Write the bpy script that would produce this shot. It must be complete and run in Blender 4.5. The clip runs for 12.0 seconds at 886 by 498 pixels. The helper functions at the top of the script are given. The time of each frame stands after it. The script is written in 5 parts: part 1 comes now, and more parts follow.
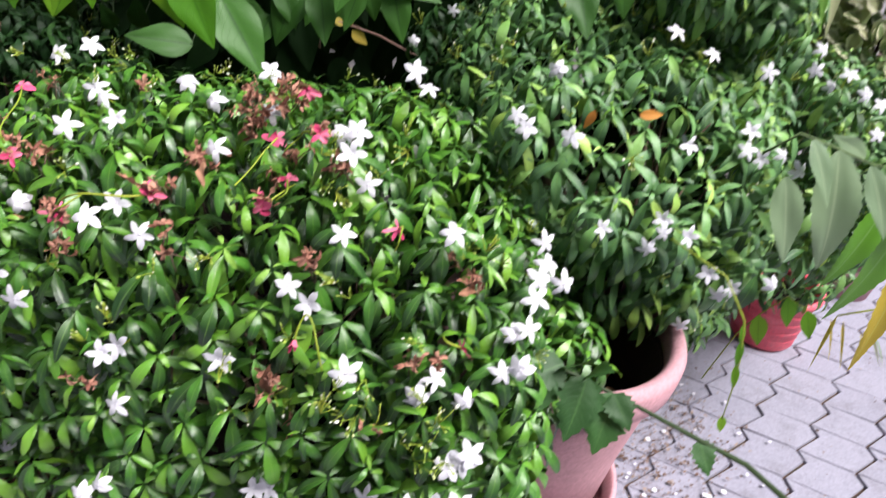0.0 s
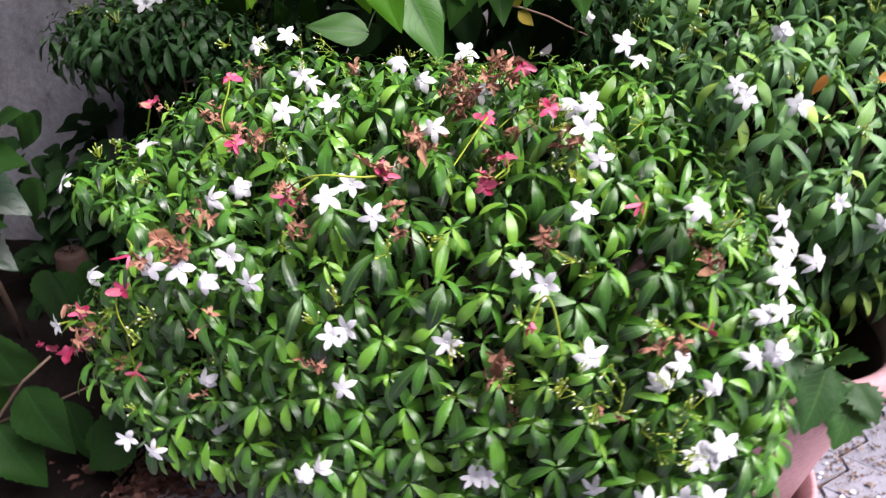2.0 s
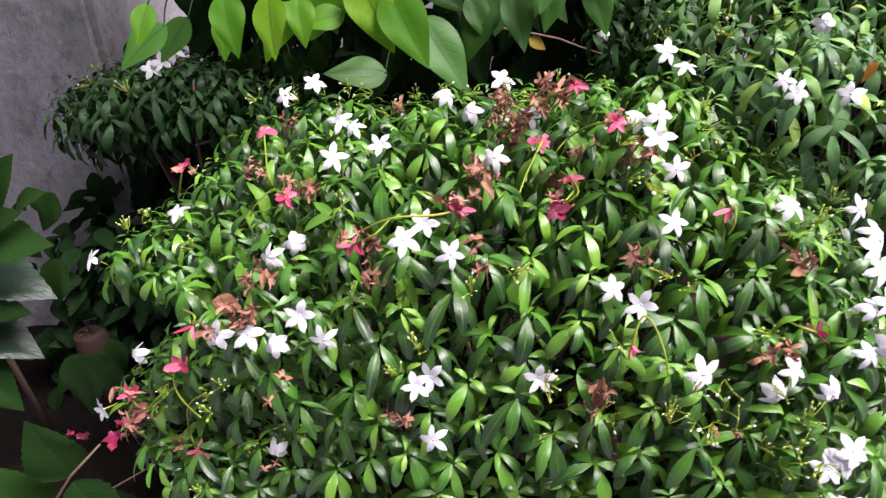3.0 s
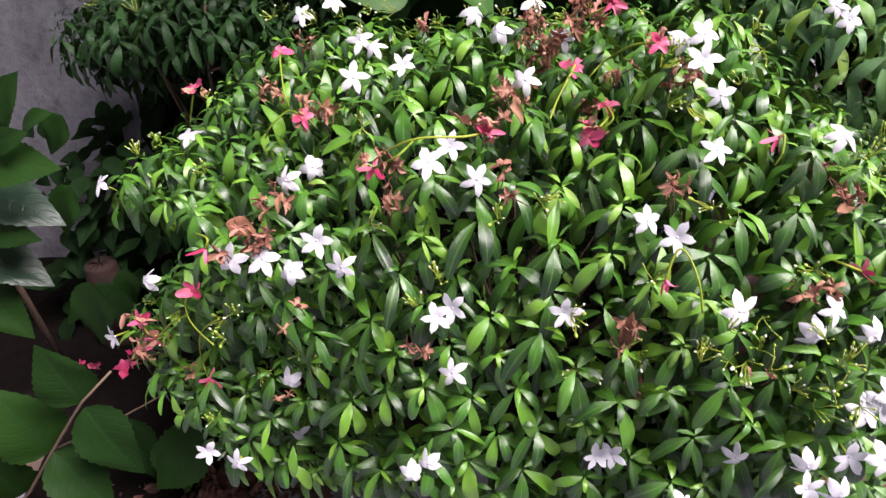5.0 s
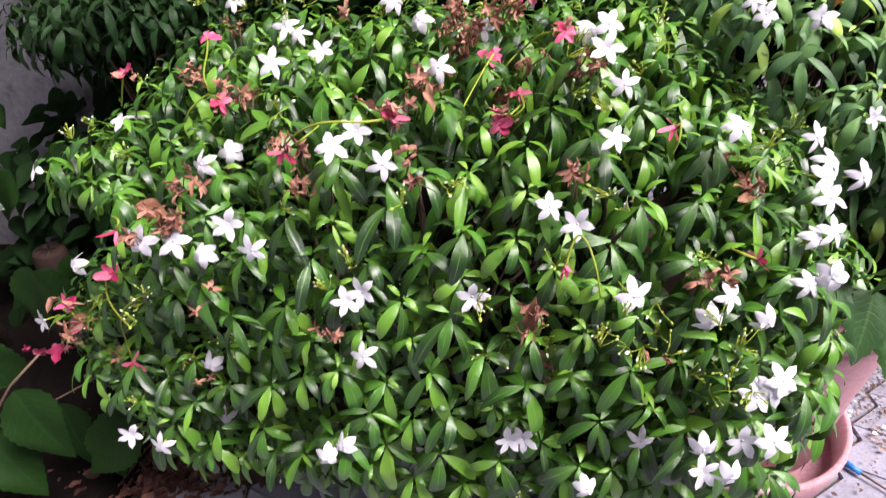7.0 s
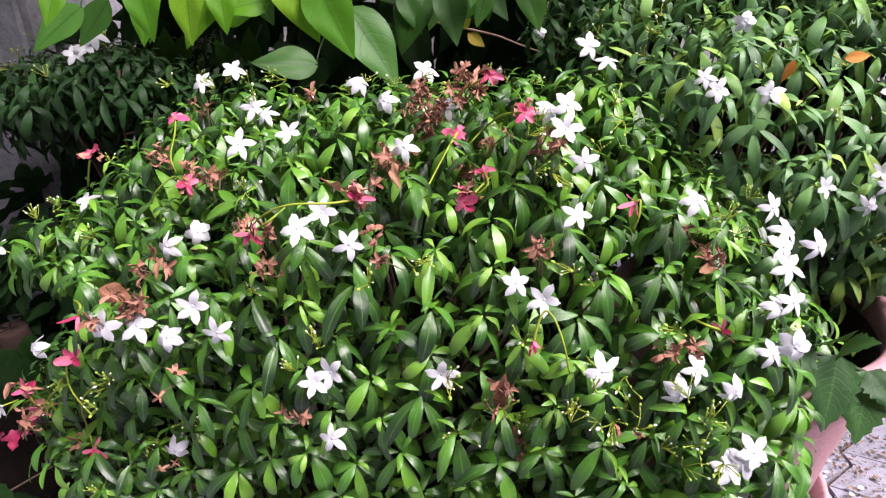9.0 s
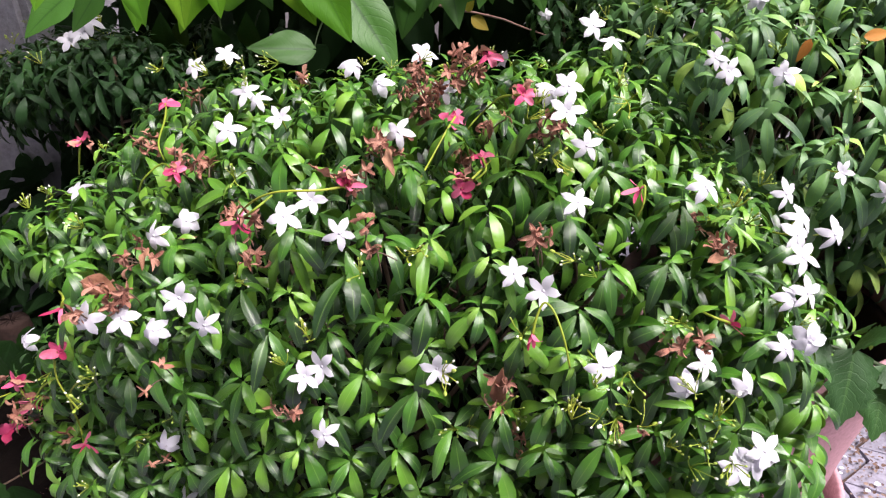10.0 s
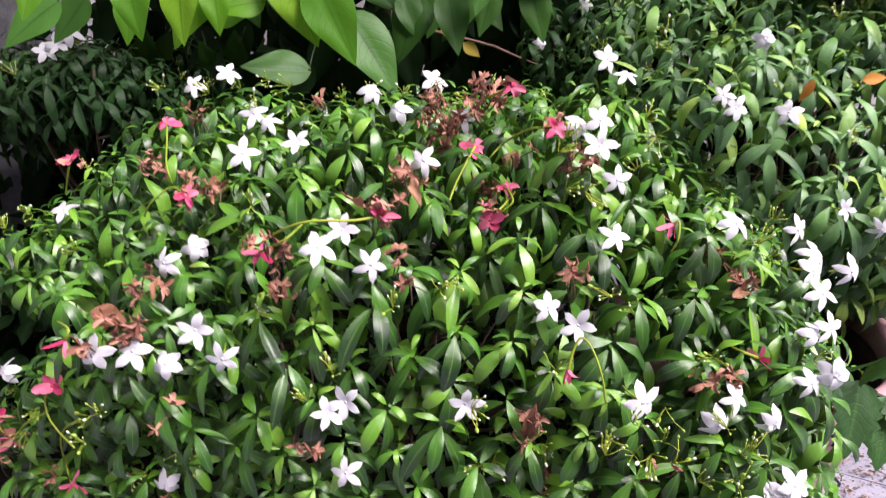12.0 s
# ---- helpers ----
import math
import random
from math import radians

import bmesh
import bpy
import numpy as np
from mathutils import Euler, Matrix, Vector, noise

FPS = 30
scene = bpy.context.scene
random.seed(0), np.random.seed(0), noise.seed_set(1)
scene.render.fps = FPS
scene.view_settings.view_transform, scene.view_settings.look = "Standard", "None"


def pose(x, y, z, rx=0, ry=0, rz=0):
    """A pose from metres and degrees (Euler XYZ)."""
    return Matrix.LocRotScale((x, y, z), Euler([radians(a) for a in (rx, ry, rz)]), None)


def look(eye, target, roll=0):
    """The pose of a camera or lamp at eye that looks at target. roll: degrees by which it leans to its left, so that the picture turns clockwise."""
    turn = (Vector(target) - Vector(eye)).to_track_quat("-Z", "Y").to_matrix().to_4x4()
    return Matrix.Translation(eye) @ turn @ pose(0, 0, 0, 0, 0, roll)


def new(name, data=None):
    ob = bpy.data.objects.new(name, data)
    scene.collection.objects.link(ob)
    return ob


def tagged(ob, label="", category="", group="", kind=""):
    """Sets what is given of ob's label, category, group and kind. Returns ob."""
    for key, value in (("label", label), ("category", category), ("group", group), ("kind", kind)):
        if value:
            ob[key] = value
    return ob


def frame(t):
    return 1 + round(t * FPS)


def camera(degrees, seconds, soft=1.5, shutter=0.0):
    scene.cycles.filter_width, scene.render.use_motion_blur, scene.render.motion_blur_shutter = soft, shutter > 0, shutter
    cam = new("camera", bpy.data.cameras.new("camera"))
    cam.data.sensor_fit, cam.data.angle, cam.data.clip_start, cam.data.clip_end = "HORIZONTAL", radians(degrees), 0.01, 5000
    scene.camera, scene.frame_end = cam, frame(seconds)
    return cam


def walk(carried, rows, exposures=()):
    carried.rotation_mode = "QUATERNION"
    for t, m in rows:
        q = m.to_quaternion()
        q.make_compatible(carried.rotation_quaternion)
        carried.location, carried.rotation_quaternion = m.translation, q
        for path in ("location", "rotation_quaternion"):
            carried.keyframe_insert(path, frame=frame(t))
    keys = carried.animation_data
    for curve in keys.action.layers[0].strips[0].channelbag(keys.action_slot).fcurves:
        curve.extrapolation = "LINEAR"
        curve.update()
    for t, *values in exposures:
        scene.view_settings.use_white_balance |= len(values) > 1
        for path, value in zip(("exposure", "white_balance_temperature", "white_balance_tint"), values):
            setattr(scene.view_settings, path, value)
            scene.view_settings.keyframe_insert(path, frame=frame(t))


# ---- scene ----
cam = camera(66.0, 12.0, 1.2, 0.5)
METRES, EYE, TILT, LEAN, TURN = 0.8, 1.2, -30.0, 0.0, 0.0
PATH = [
    (0, (-0.1077, 0.0510, 1.1964), (-0.0515, 1.7858, 0.2028), 7.58),
    (0.5, (-0.0963, 0.0348, 1.2223), (0.0223, 1.8218, 0.3320), 10.39),
    (1, (-0.1188, 0.0386, 1.2171), (-0.0398, 1.8232, 0.3176), 12.76),
    (1.5, (-0.1757, 0.0482, 1.1948), (-0.2546, 1.8029, 0.2381), 11.56),
    (2, (-0.2873, 0.0572, 1.1443), (-0.4826, 1.7661, 0.1237), 2.51),
    (2.5, (-0.3623, 0.0715, 1.1324), (-0.4648, 1.8702, 0.2638), -1.28),
    (3, (-0.4077, 0.0782, 1.1231), (-0.5547, 1.8459, 0.1992), -3.31),
    (3.2, (-0.4220, 0.0800, 1.1141), (-0.5517, 1.8474, 0.1869), -2.94),
    (4.8, (-0.4322, 0.0901, 1.0857), (-0.6150, 1.7953, 0.0568), -2.28),
    (5, (-0.4289, 0.0979, 1.0806), (-0.6012, 1.7923, 0.0322), -2.36),
    (5.5, (-0.4088, 0.0984, 1.0686), (-0.5596, 1.7761, -0.0097), -2.09),
    (6, (-0.3759, 0.1009, 1.0628), (-0.5052, 1.7740, -0.0253), -0.12),
    (6.5, (-0.3498, 0.0982, 1.0636), (-0.4568, 1.7726, -0.0249), 0.31),
    (7, (-0.3349, 0.0910, 1.0722), (-0.4755, 1.7811, 0.0121), -1.17),
    (7.5, (-0.3274, 0.0909, 1.0853), (-0.3902, 1.8387, 0.1150), -0.19),
    (9.3, (-0.3258, 0.1056, 1.0913), (-0.4085, 1.8850, 0.1820), -1.65),
    (9.5, (-0.3216, 0.1117, 1.0848), (-0.4328, 1.8750, 0.1475), -2.08),
    (10, (-0.3082, 0.1298, 1.0737), (-0.4139, 1.8954, 0.1401), -1.87),
    (10.5, (-0.3133, 0.1359, 1.0682), (-0.4572, 1.9059, 0.1483), -2.08),
    (11, (-0.3284, 0.1454, 1.0563), (-0.5381, 1.8995, 0.1187), -3.03),
    (11.5, (-0.3520, 0.1637, 1.0535), (-0.4184, 1.9351, 0.1273), -0.01),
    (12, (-0.4055, 0.1487, 1.0811), (-0.3413, 1.9400, 0.1938), 1.37),
]
walk(cam, [(t, look(eye, target, roll)) for t, eye, target, roll in PATH], [(0.0, 0.89, 6300, 14), (1.0, 0.92, 6300, 14), (3.0, 0.99, 6380, 21), (6.0, 1.01, 6450, 23), (9.5, 0.98, 6400, 22), (12.0, 0.99, 6420, 24)])

# ---------------------------------------------------------------- light
world = bpy.data.worlds.new("overcast_sky")
world.use_nodes = True
scene.world = world
wn = world.node_tree.nodes
wl = world.node_tree.links
sky = wn.new("ShaderNodeTexSky")
sky.sky_type = "NISHITA"
sky.sun_disc = False
sky.sun_elevation = radians(57)
sky.sun_rotation = radians(112)
sky.air_density, sky.dust_density, sky.ozone_density = 1.0, 4.0, 1.0
wn["Background"].inputs["Strength"].default_value = 0.05
wl.new(sky.outputs[0], wn["Background"].inputs["Color"])
sun = new("sun", bpy.data.lights.new("sun", "SUN"))
sun.data.energy, sun.data.angle, sun.data.color = 5.0, radians(34), (1.0, 0.965, 0.93)
sun.matrix_world = look((2.9, -0.3, 5.2), (0.0, 0.9, 0.4))

# ---------------------------------------------------------------- small tools
rng = random.Random(7)


def V(*p):
    return Vector(p)


def frame_of(at, along, up):
    """A pose with y along and z near up."""
    y = along.normalized()
    x = y.cross(up)
    if x.length < 1e-4:
        x = y.cross(Vector((0.31, 0.7, 0.2)))
    x.normalize()
    z = x.cross(y)
    return Matrix(((x.x, y.x, z.x, at.x), (x.y, y.y, z.y, at.y), (x.z, y.z, z.z, at.z), (0, 0, 0, 1)))


def ball_dir():
    while True:
        v = Vector((rng.uniform(-1, 1), rng.uniform(-1, 1), rng.uniform(-1, 1)))
        if 0.1 < v.length < 1:
            return v.normalized()


def mesh_of(name, verts, faces, material, uvs=None, smooth=True):
    me = bpy.data.meshes.new(name)
    me.from_pydata(verts, [], faces)
    if uvs is not None:
        layer = me.uv_layers.new(name="UVMap")
        idx = np.empty(len(me.loops), dtype=np.int32)
        me.loops.foreach_get("vertex_index", idx)
        layer.data.foreach_set("uv", np.asarray(uvs, dtype=np.float32)[idx].ravel())
    if smooth:
        me.polygons.foreach_set("use_smooth", [True] * len(me.polygons))
    me.materials.append(material)
    me.update()
    return me


def thing(name, at=(0, 0, 0), label="", category="", group="", kind=""):
    ob = new(name)
    ob.empty_display_size = 0.05
    ob.location = at
    return tagged(ob, label, category, group, kind)


def under(name, me, parent, m=None, label="", kind=""):
    """Links a mesh as one object under a thing or a part; m is its pose in the world."""
    ob = new(name, me)
    ob.parent = parent
    base = parent.matrix_basis if parent.parent is None else parent.parent.matrix_basis @ parent.matrix_basis
    ob.matrix_basis = base.inverted() @ (m or Matrix())
    return tagged(ob, label, kind=kind)


def alone(name, me, m=None, label="", category="", group="", kind=""):
    ob = new(name, me)
    ob.matrix_basis = m or Matrix()
    return tagged(ob, label, category, group, kind)


def tube_data(points, radii, sides=6):
    """Vertices and faces of a closed tube along points."""
    verts, faces = [], []
    ref = Vector((0.3, 0.2, 0.93))
    n = len(points)
    for i, p in enumerate(points):
        d = (points[min(i + 1, n - 1)] - points[max(i - 1, 0)]).normalized()
        a = d.cross(ref)
        if a.length < 0.05:
            a = d.cross(Vector((1, 0, 0)))
        a.normalize()
        b = d.cross(a)
        r = radii[i] if isinstance(radii, (list, tuple)) else radii
        for k in range(sides):
            t = 2 * math.pi * k / sides
            verts.append(p + a * (r * math.cos(t)) + b * (r * math.sin(t)))
    for i in range(n - 1):
        for k in range(sides):
            k2 = (k + 1) % sides
            faces.append((i * sides + k, i * sides + k2, (i + 1) * sides + k2, (i + 1) * sides + k))
    faces.append(tuple(range(sides))[::-1])
    faces.append(tuple((n - 1) * sides + k for k in range(sides)))
    return verts, faces


def bend(a, b, sag, n=7, wob=0.0):
    """Points on an arc from a to b that bulges by the vector sag."""
    out = []
    for i in range(n):
        t = i / (n - 1)
        p = a.lerp(b, t) + sag * (4 * t * (1 - t))
        if 0 < i < n - 1 and wob:
            p = p + ball_dir() * wob
        out.append(p)
    return out


def lathe(profile, sides=64):
    """Vertices and faces of a turned body; profile is a list of (radius, height), closed onto itself."""
    verts, faces = [], []
    n = len(profile)
    for r, z in profile:
        for k in range(sides):
            t = 2 * math.pi * k / sides
            verts.append((r * math.cos(t), r * math.sin(t), z))
    for i in range(n):
        j = (i + 1) % n
        for k in range(sides):
            k2 = (k + 1) % sides
            faces.append((i * sides + k, i * sides + k2, j * sides + k2, j * sides + k))
    return verts, faces


class Bag:
    """Gathers many pieces into one mesh."""

    def __init__(self):
        self.verts, self.faces, self.uvs = [], [], []

    def add(self, verts, faces, uvs=None, m=None):
        o = len(self.verts)
        for v in verts:
            v = Vector(v)
            self.verts.append(tuple(m @ v if m else v))
        self.faces.extend(tuple(o + i for i in f) for f in faces)
        self.uvs.extend(uvs if uvs is not None else [(0.5, 0.5)] * len(verts))

    def mesh(self, name, material, smooth=True):
        return mesh_of(name, self.verts, self.faces, material, self.uvs, smooth)


# ---------------------------------------------------------------- materials
def nodes_of(name):
    m = bpy.data.materials.new(name)
    m.use_nodes = True
    nt = m.node_tree
    return m, nt.nodes, nt.links, nt.nodes["Principled BSDF"]


def ramp(nodes, stops):
    r = nodes.new("ShaderNodeValToRGB")
    e = r.color_ramp.elements
    while len(e) < len(stops):
        e.new(0.5)
    for el, (p, c) in zip(e, stops):
        el.position, el.color = p, (*c, 1)
    return r


def math_node(nodes, links, op, a, b=None):
    n = nodes.new("ShaderNodeMath")
    n.operation = op
    for i, v in enumerate((a, b)):
        if v is None:
            continue
        if isinstance(v, (int, float)):
            n.inputs[i].default_value = v
        else:
            links.new(v, n.inputs[i])
    return n.outputs[0]


def mixed(nodes, links, fac, a, b, blend="MIX"):
    n = nodes.new("ShaderNodeMix")
    n.data_type, n.blend_type = "RGBA", blend
    for sock, v in ((n.inputs[0], fac), (n.inputs[6], a), (n.inputs[7], b)):
        if isinstance(v, (int, float)):
            sock.default_value = v
        elif isinstance(v, tuple):
            sock.default_value = (*v, 1)
        else:
            links.new(v, sock)
    return n.outputs[2]


def noise_tex(nodes, links, scale, detail=4, vec=None, rough=0.6):
    n = nodes.new("ShaderNodeTexNoise")
    n.inputs["Scale"].default_value, n.inputs["Detail"].default_value = scale, detail
    n.inputs["Roughness"].default_value = rough
    if vec is not None:
        links.new(vec, n.inputs["Vector"])
    return n


def bumped(nodes, links, height, strength, dist, into):
    b = nodes.new("ShaderNodeBump")
    b.inputs["Strength"].default_value, b.inputs["Distance"].default_value = strength, dist
    links.new(height, b.inputs["Height"])
    links.new(b.outputs[0], into.inputs["Normal"])
    return b


def leaf_material(name, stops, single, rib, gloss=0.26, veins=16.0, lucent=0.14, vein_depth=0.35, edge=None, patch=0.35, ribs=0.55, base_tint=None, spec=0.5, vein_mix=0.12):
    """Leaf with midrib and side veins from its own length and width; each leaf takes its own tone."""
    m, nodes, links, bsdf = nodes_of(name)
    uv = nodes.new("ShaderNodeUVMap")
    sep = nodes.new("ShaderNodeSeparateXYZ")
    links.new(uv.outputs[0], sep.inputs[0])
    if single:
        tone = nodes.new("ShaderNodeObjectInfo").outputs["Random"]
    else:
        tone = nodes.new("ShaderNodeNewGeometry").outputs["Random Per Island"]
    r = ramp(nodes, stops)
    links.new(tone, r.inputs[0])
    across = math_node(nodes, links, "ABSOLUTE", math_node(nodes, links, "SUBTRACT", sep.outputs[0], 0.5))
    mid = math_node(nodes, links, "LESS_THAN", across, 0.028)
    # side veins run slantwise outward from the midrib
    co = nodes.new("ShaderNodeTexCoord")
    drift = noise_tex(nodes, links, 3.0, 2, uv.outputs[0])
    slant = math_node(nodes, links, "SUBTRACT", math_node(nodes, links, "ADD", sep.outputs[1], math_node(nodes, links, "MULTIPLY", drift.outputs[0], 0.09)), math_node(nodes, links, "MULTIPLY", math_node(nodes, links, "POWER", across, 1.4), 0.75))
    wave = math_node(nodes, links, "SINE", math_node(nodes, links, "MULTIPLY", slant, veins * 2 * math.pi))
    line = math_node(nodes, links, "MINIMUM", math_node(nodes, links, "MULTIPLY", math_node(nodes, links, "ABSOLUTE", wave), 3.0), 1.0)
    vein = math_node(nodes, links, "SUBTRACT", 1.0, line)
    spots = noise_tex(nodes, links, 38.0, 5, co.outputs["Object"])
    base = mixed(nodes, links, math_node(nodes, links, "MULTIPLY", spots.outputs[0], patch), r.outputs[0], (0.02, 0.05, 0.015), "MIX")
    if base_tint:
        fade = nodes.new("ShaderNodeMapRange")
        links.new(math_node(nodes, links, "ADD", sep.outputs[1], math_node(nodes, links, "MULTIPLY", spots.outputs[0], 0.3)), fade.inputs[0])
        fade.inputs[1].default_value, fade.inputs[2].default_value = 0.1, 0.75
        fade.inputs[3].default_value, fade.inputs[4].default_value = 0.55, 0.0
        base = mixed(nodes, links, fade.outputs[0], base, base_tint)
    base = mixed(nodes, links, math_node(nodes, links, "MULTIPLY", vein, vein_mix), base, rib)
    base = mixed(nodes, links, math_node(nodes, links, "MULTIPLY", mid, ribs), base, rib)
    if edge:
        rim = nodes.new("ShaderNodeMapRange")
        links.new(math_node(nodes, links, "ADD", across, math_node(nodes, links, "MULTIPLY", math_node(nodes, links, "SUBTRACT", spots.outputs[0], 0.5), 0.5)), rim.inputs[0])
        rim.inputs[1].default_value, rim.inputs[2].default_value = 0.24, 0.36
        base = mixed(nodes, links, rim.outputs[0], base, edge)
    links.new(base, bsdf.inputs["Base Color"])
    fine = noise_tex(nodes, links, 160.0, 3, co.outputs["Object"])
    rough = nodes.new("ShaderNodeMapRange")
    links.new(fine.outputs[0], rough.inputs[0])
    rough.inputs[3].default_value, rough.inputs[4].default_value = gloss - 0.06, gloss + 0.16
    links.new(rough.outputs[0], bsdf.inputs["Roughness"])
    bsdf.inputs["Specular IOR Level"].default_value = spec
    height = math_node(nodes, links, "ADD", math_node(nodes, links, "MULTIPLY", line, 0.5), math_node(nodes, links, "MULTIPLY", fine.outputs[0], 0.35))
    bumped(nodes, links, height, vein_depth, 0.0015, bsdf)
    tl = nodes.new("ShaderNodeBsdfTranslucent")
    links.new(mixed(nodes, links, 0.45, base, (0.30, 0.5, 0.05)), tl.inputs["Color"])
    mix = nodes.new("ShaderNodeMixShader")
    mix.inputs[0].default_value = lucent
    links.new(bsdf.outputs[0], mix.inputs[1])
    links.new(tl.outputs[0], mix.inputs[2])
    links.new(mix.outputs[0], nodes["Material Output"].inputs[0])
    return m


def soft_material(name, stops, rough=0.6, scale=60.0, lucent=0.15, bump=0.3, single=True, spec=0.3):
    """Petals, dry leaves, stems: a tone of its own for each, mottled."""
    m, nodes, links, bsdf = nodes_of(name)
    r = ramp(nodes, stops)
    tone = nodes.new("ShaderNodeObjectInfo").outputs["Random"] if single else nodes.new("ShaderNodeNewGeometry").outputs["Random Per Island"]
    co = nodes.new("ShaderNodeTexCoord")
    n = noise_tex(nodes, links, scale, 5, co.outputs["Object"])
    f = math_node(nodes, links, "ADD", math_node(nodes, links, "MULTIPLY", tone, 0.6), math_node(nodes, links, "MULTIPLY", n.outputs[0], 0.4))
    links.new(f, r.inputs[0])
    links.new(r.outputs[0], bsdf.inputs["Base Color"])
    bsdf.inputs["Roughness"].default_value = rough
    bsdf.inputs["Specular IOR Level"].default_value = spec
    bumped(nodes, links, n.outputs[0], bump, 0.002, bsdf)
    if lucent:
        tl = nodes.new("ShaderNodeBsdfTranslucent")
        links.new(r.outputs[0], tl.inputs["Color"])
        mix = nodes.new("ShaderNodeMixShader")
        mix.inputs[0].default_value = lucent
        links.new(bsdf.outputs[0], mix.inputs[1])
        links.new(tl.outputs[0], mix.inputs[2])
        links.new(mix.outputs[0], nodes["Material Output"].inputs[0])
    return m


def hard_material(name, a, b, stain, rough=0.8, fine=90.0, broad=4.0, bump=0.4, dist=0.003, stain_amount=0.5, vary=0.0, spec=0.4):
    """Clay, plaster, stone, soil: two tones at a fine and a broad scale, stains with their own shape."""
    m, nodes, links, bsdf = nodes_of(name)
    co = nodes.new("ShaderNodeTexCoord")
    geo = nodes.new("ShaderNodeNewGeometry")
    n1 = noise_tex(nodes, links, fine, 6, geo.outputs["Position"], 0.7)
    n2 = noise_tex(nodes, links, broad, 5, geo.outputs["Position"], 0.65)
    n3 = noise_tex(nodes, links, broad * 3.1, 6, geo.outputs["Position"], 0.75)
    base = mixed(nodes, links, n2.outputs[0], a, b)
    if vary:
        t = nodes.new("ShaderNodeObjectInfo").outputs["Random"]
        base = mixed(nodes, links, math_node(nodes, links, "MULTIPLY", t, vary), base, b)
    s = ramp(nodes, [(0.5, (0, 0, 0)), (0.68, (1, 1, 1))])
    links.new(n3.outputs[0], s.inputs[0])
    base = mixed(nodes, links, math_node(nodes, links, "MULTIPLY", s.outputs[0], stain_amount), base, stain)
    grain = ramp(nodes, [(0.3, (0.72, 0.72, 0.72)), (0.7, (1.12, 1.12, 1.12))])
    links.new(n1.outputs[0], grain.inputs[0])
    base = mixed(nodes, links, 1.0, base, grain.outputs[0], "MULTIPLY")
    links.new(base, bsdf.inputs["Base Color"])
    bsdf.inputs["Roughness"].default_value = rough
    bsdf.inputs["Specular IOR Level"].default_value = spec
    h = math_node(nodes, links, "ADD", math_node(nodes, links, "MULTIPLY", n1.outputs[0], 0.5), n3.outputs[0])
    bumped(nodes, links, h, bump, dist, bsdf)
    return m


GREEN = [(0.0, (0.006, 0.02, 0.008)), (0.44, (0.014, 0.056, 0.010)), (0.64, (0.042, 0.155, 0.013)), (0.86, (0.11, 0.27, 0.022)), (1.0, (0.18, 0.37, 0.03))]
# Lit copy of the jasmine greens: brighter light on the right bushes, as colour.
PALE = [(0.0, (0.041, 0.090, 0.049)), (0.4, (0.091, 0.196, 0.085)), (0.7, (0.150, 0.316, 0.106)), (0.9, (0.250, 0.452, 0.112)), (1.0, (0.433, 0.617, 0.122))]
RIB = (0.16, 0.30, 0.05)
GLOSS = dict(gloss=0.28, lucent=0.06, vein_depth=0.25, ribs=0.45, base_tint=(0.08, 0.25, 0.015), spec=0.6, vein_mix=0.06)
leaf_one = leaf_material("jasmine_leaf", GREEN, True, RIB, **GLOSS)
leaf_many = leaf_material("jasmine_foliage", GREEN, False, RIB, **GLOSS)
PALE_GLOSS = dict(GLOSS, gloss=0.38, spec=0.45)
leaf_pale = leaf_material("lit_jasmine_foliage", PALE, False, RIB, **PALE_GLOSS)
leaf_pale_one = leaf_material("lit_jasmine_leaf", PALE, True, RIB, **PALE_GLOSS)
young_leaf = leaf_material("young_leaf", [(0, (0.12, 0.30, 0.03)), (1, (0.24, 0.45, 0.06))], False, (0.3, 0.5, 0.12))
# Shaded copy of the jasmine leaf: the shade is put into the colour.
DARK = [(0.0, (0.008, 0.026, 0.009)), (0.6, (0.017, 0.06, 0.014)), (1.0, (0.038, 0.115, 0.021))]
dark_leaf = leaf_material("shade_dark_foliage", DARK, False, (0.03, 0.07, 0.025), gloss=0.38, spec=0.3, lucent=0.05)
# Near-black fill leaf: deep shade behind the plants is put into its colour.
deep_leaf = leaf_material("deep_shade_foliage", [(0.0, (0.003, 0.008, 0.003)), (1.0, (0.006, 0.018, 0.005))], False, (0.008, 0.02, 0.007), gloss=0.6, spec=0.04, lucent=0.02)
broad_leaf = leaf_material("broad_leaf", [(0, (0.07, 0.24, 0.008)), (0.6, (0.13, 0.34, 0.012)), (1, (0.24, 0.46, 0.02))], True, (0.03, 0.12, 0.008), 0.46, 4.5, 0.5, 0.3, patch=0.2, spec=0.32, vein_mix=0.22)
# Corner plants and rearmost shrub leaves, with the shade there in their colour.
shade_leaf = leaf_material("shade_dark_broad_leaf", [(0, (0.004, 0.017, 0.002)), (1, (0.009, 0.032, 0.0035))], True, (0.012, 0.04, 0.010), 0.5, 4.5, 0.04, 0.5, patch=0.3, spec=0.08, vein_mix=0.3)
# Darker copy of broad_leaf: shade among the hanging leaves painted as tone.
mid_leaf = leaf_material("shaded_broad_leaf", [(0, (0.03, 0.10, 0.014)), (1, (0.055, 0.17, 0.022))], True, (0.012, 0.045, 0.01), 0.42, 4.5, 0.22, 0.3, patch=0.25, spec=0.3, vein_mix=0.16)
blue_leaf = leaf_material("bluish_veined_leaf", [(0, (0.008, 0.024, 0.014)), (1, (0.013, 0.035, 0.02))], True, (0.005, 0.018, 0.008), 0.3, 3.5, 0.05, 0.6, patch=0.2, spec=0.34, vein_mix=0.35)
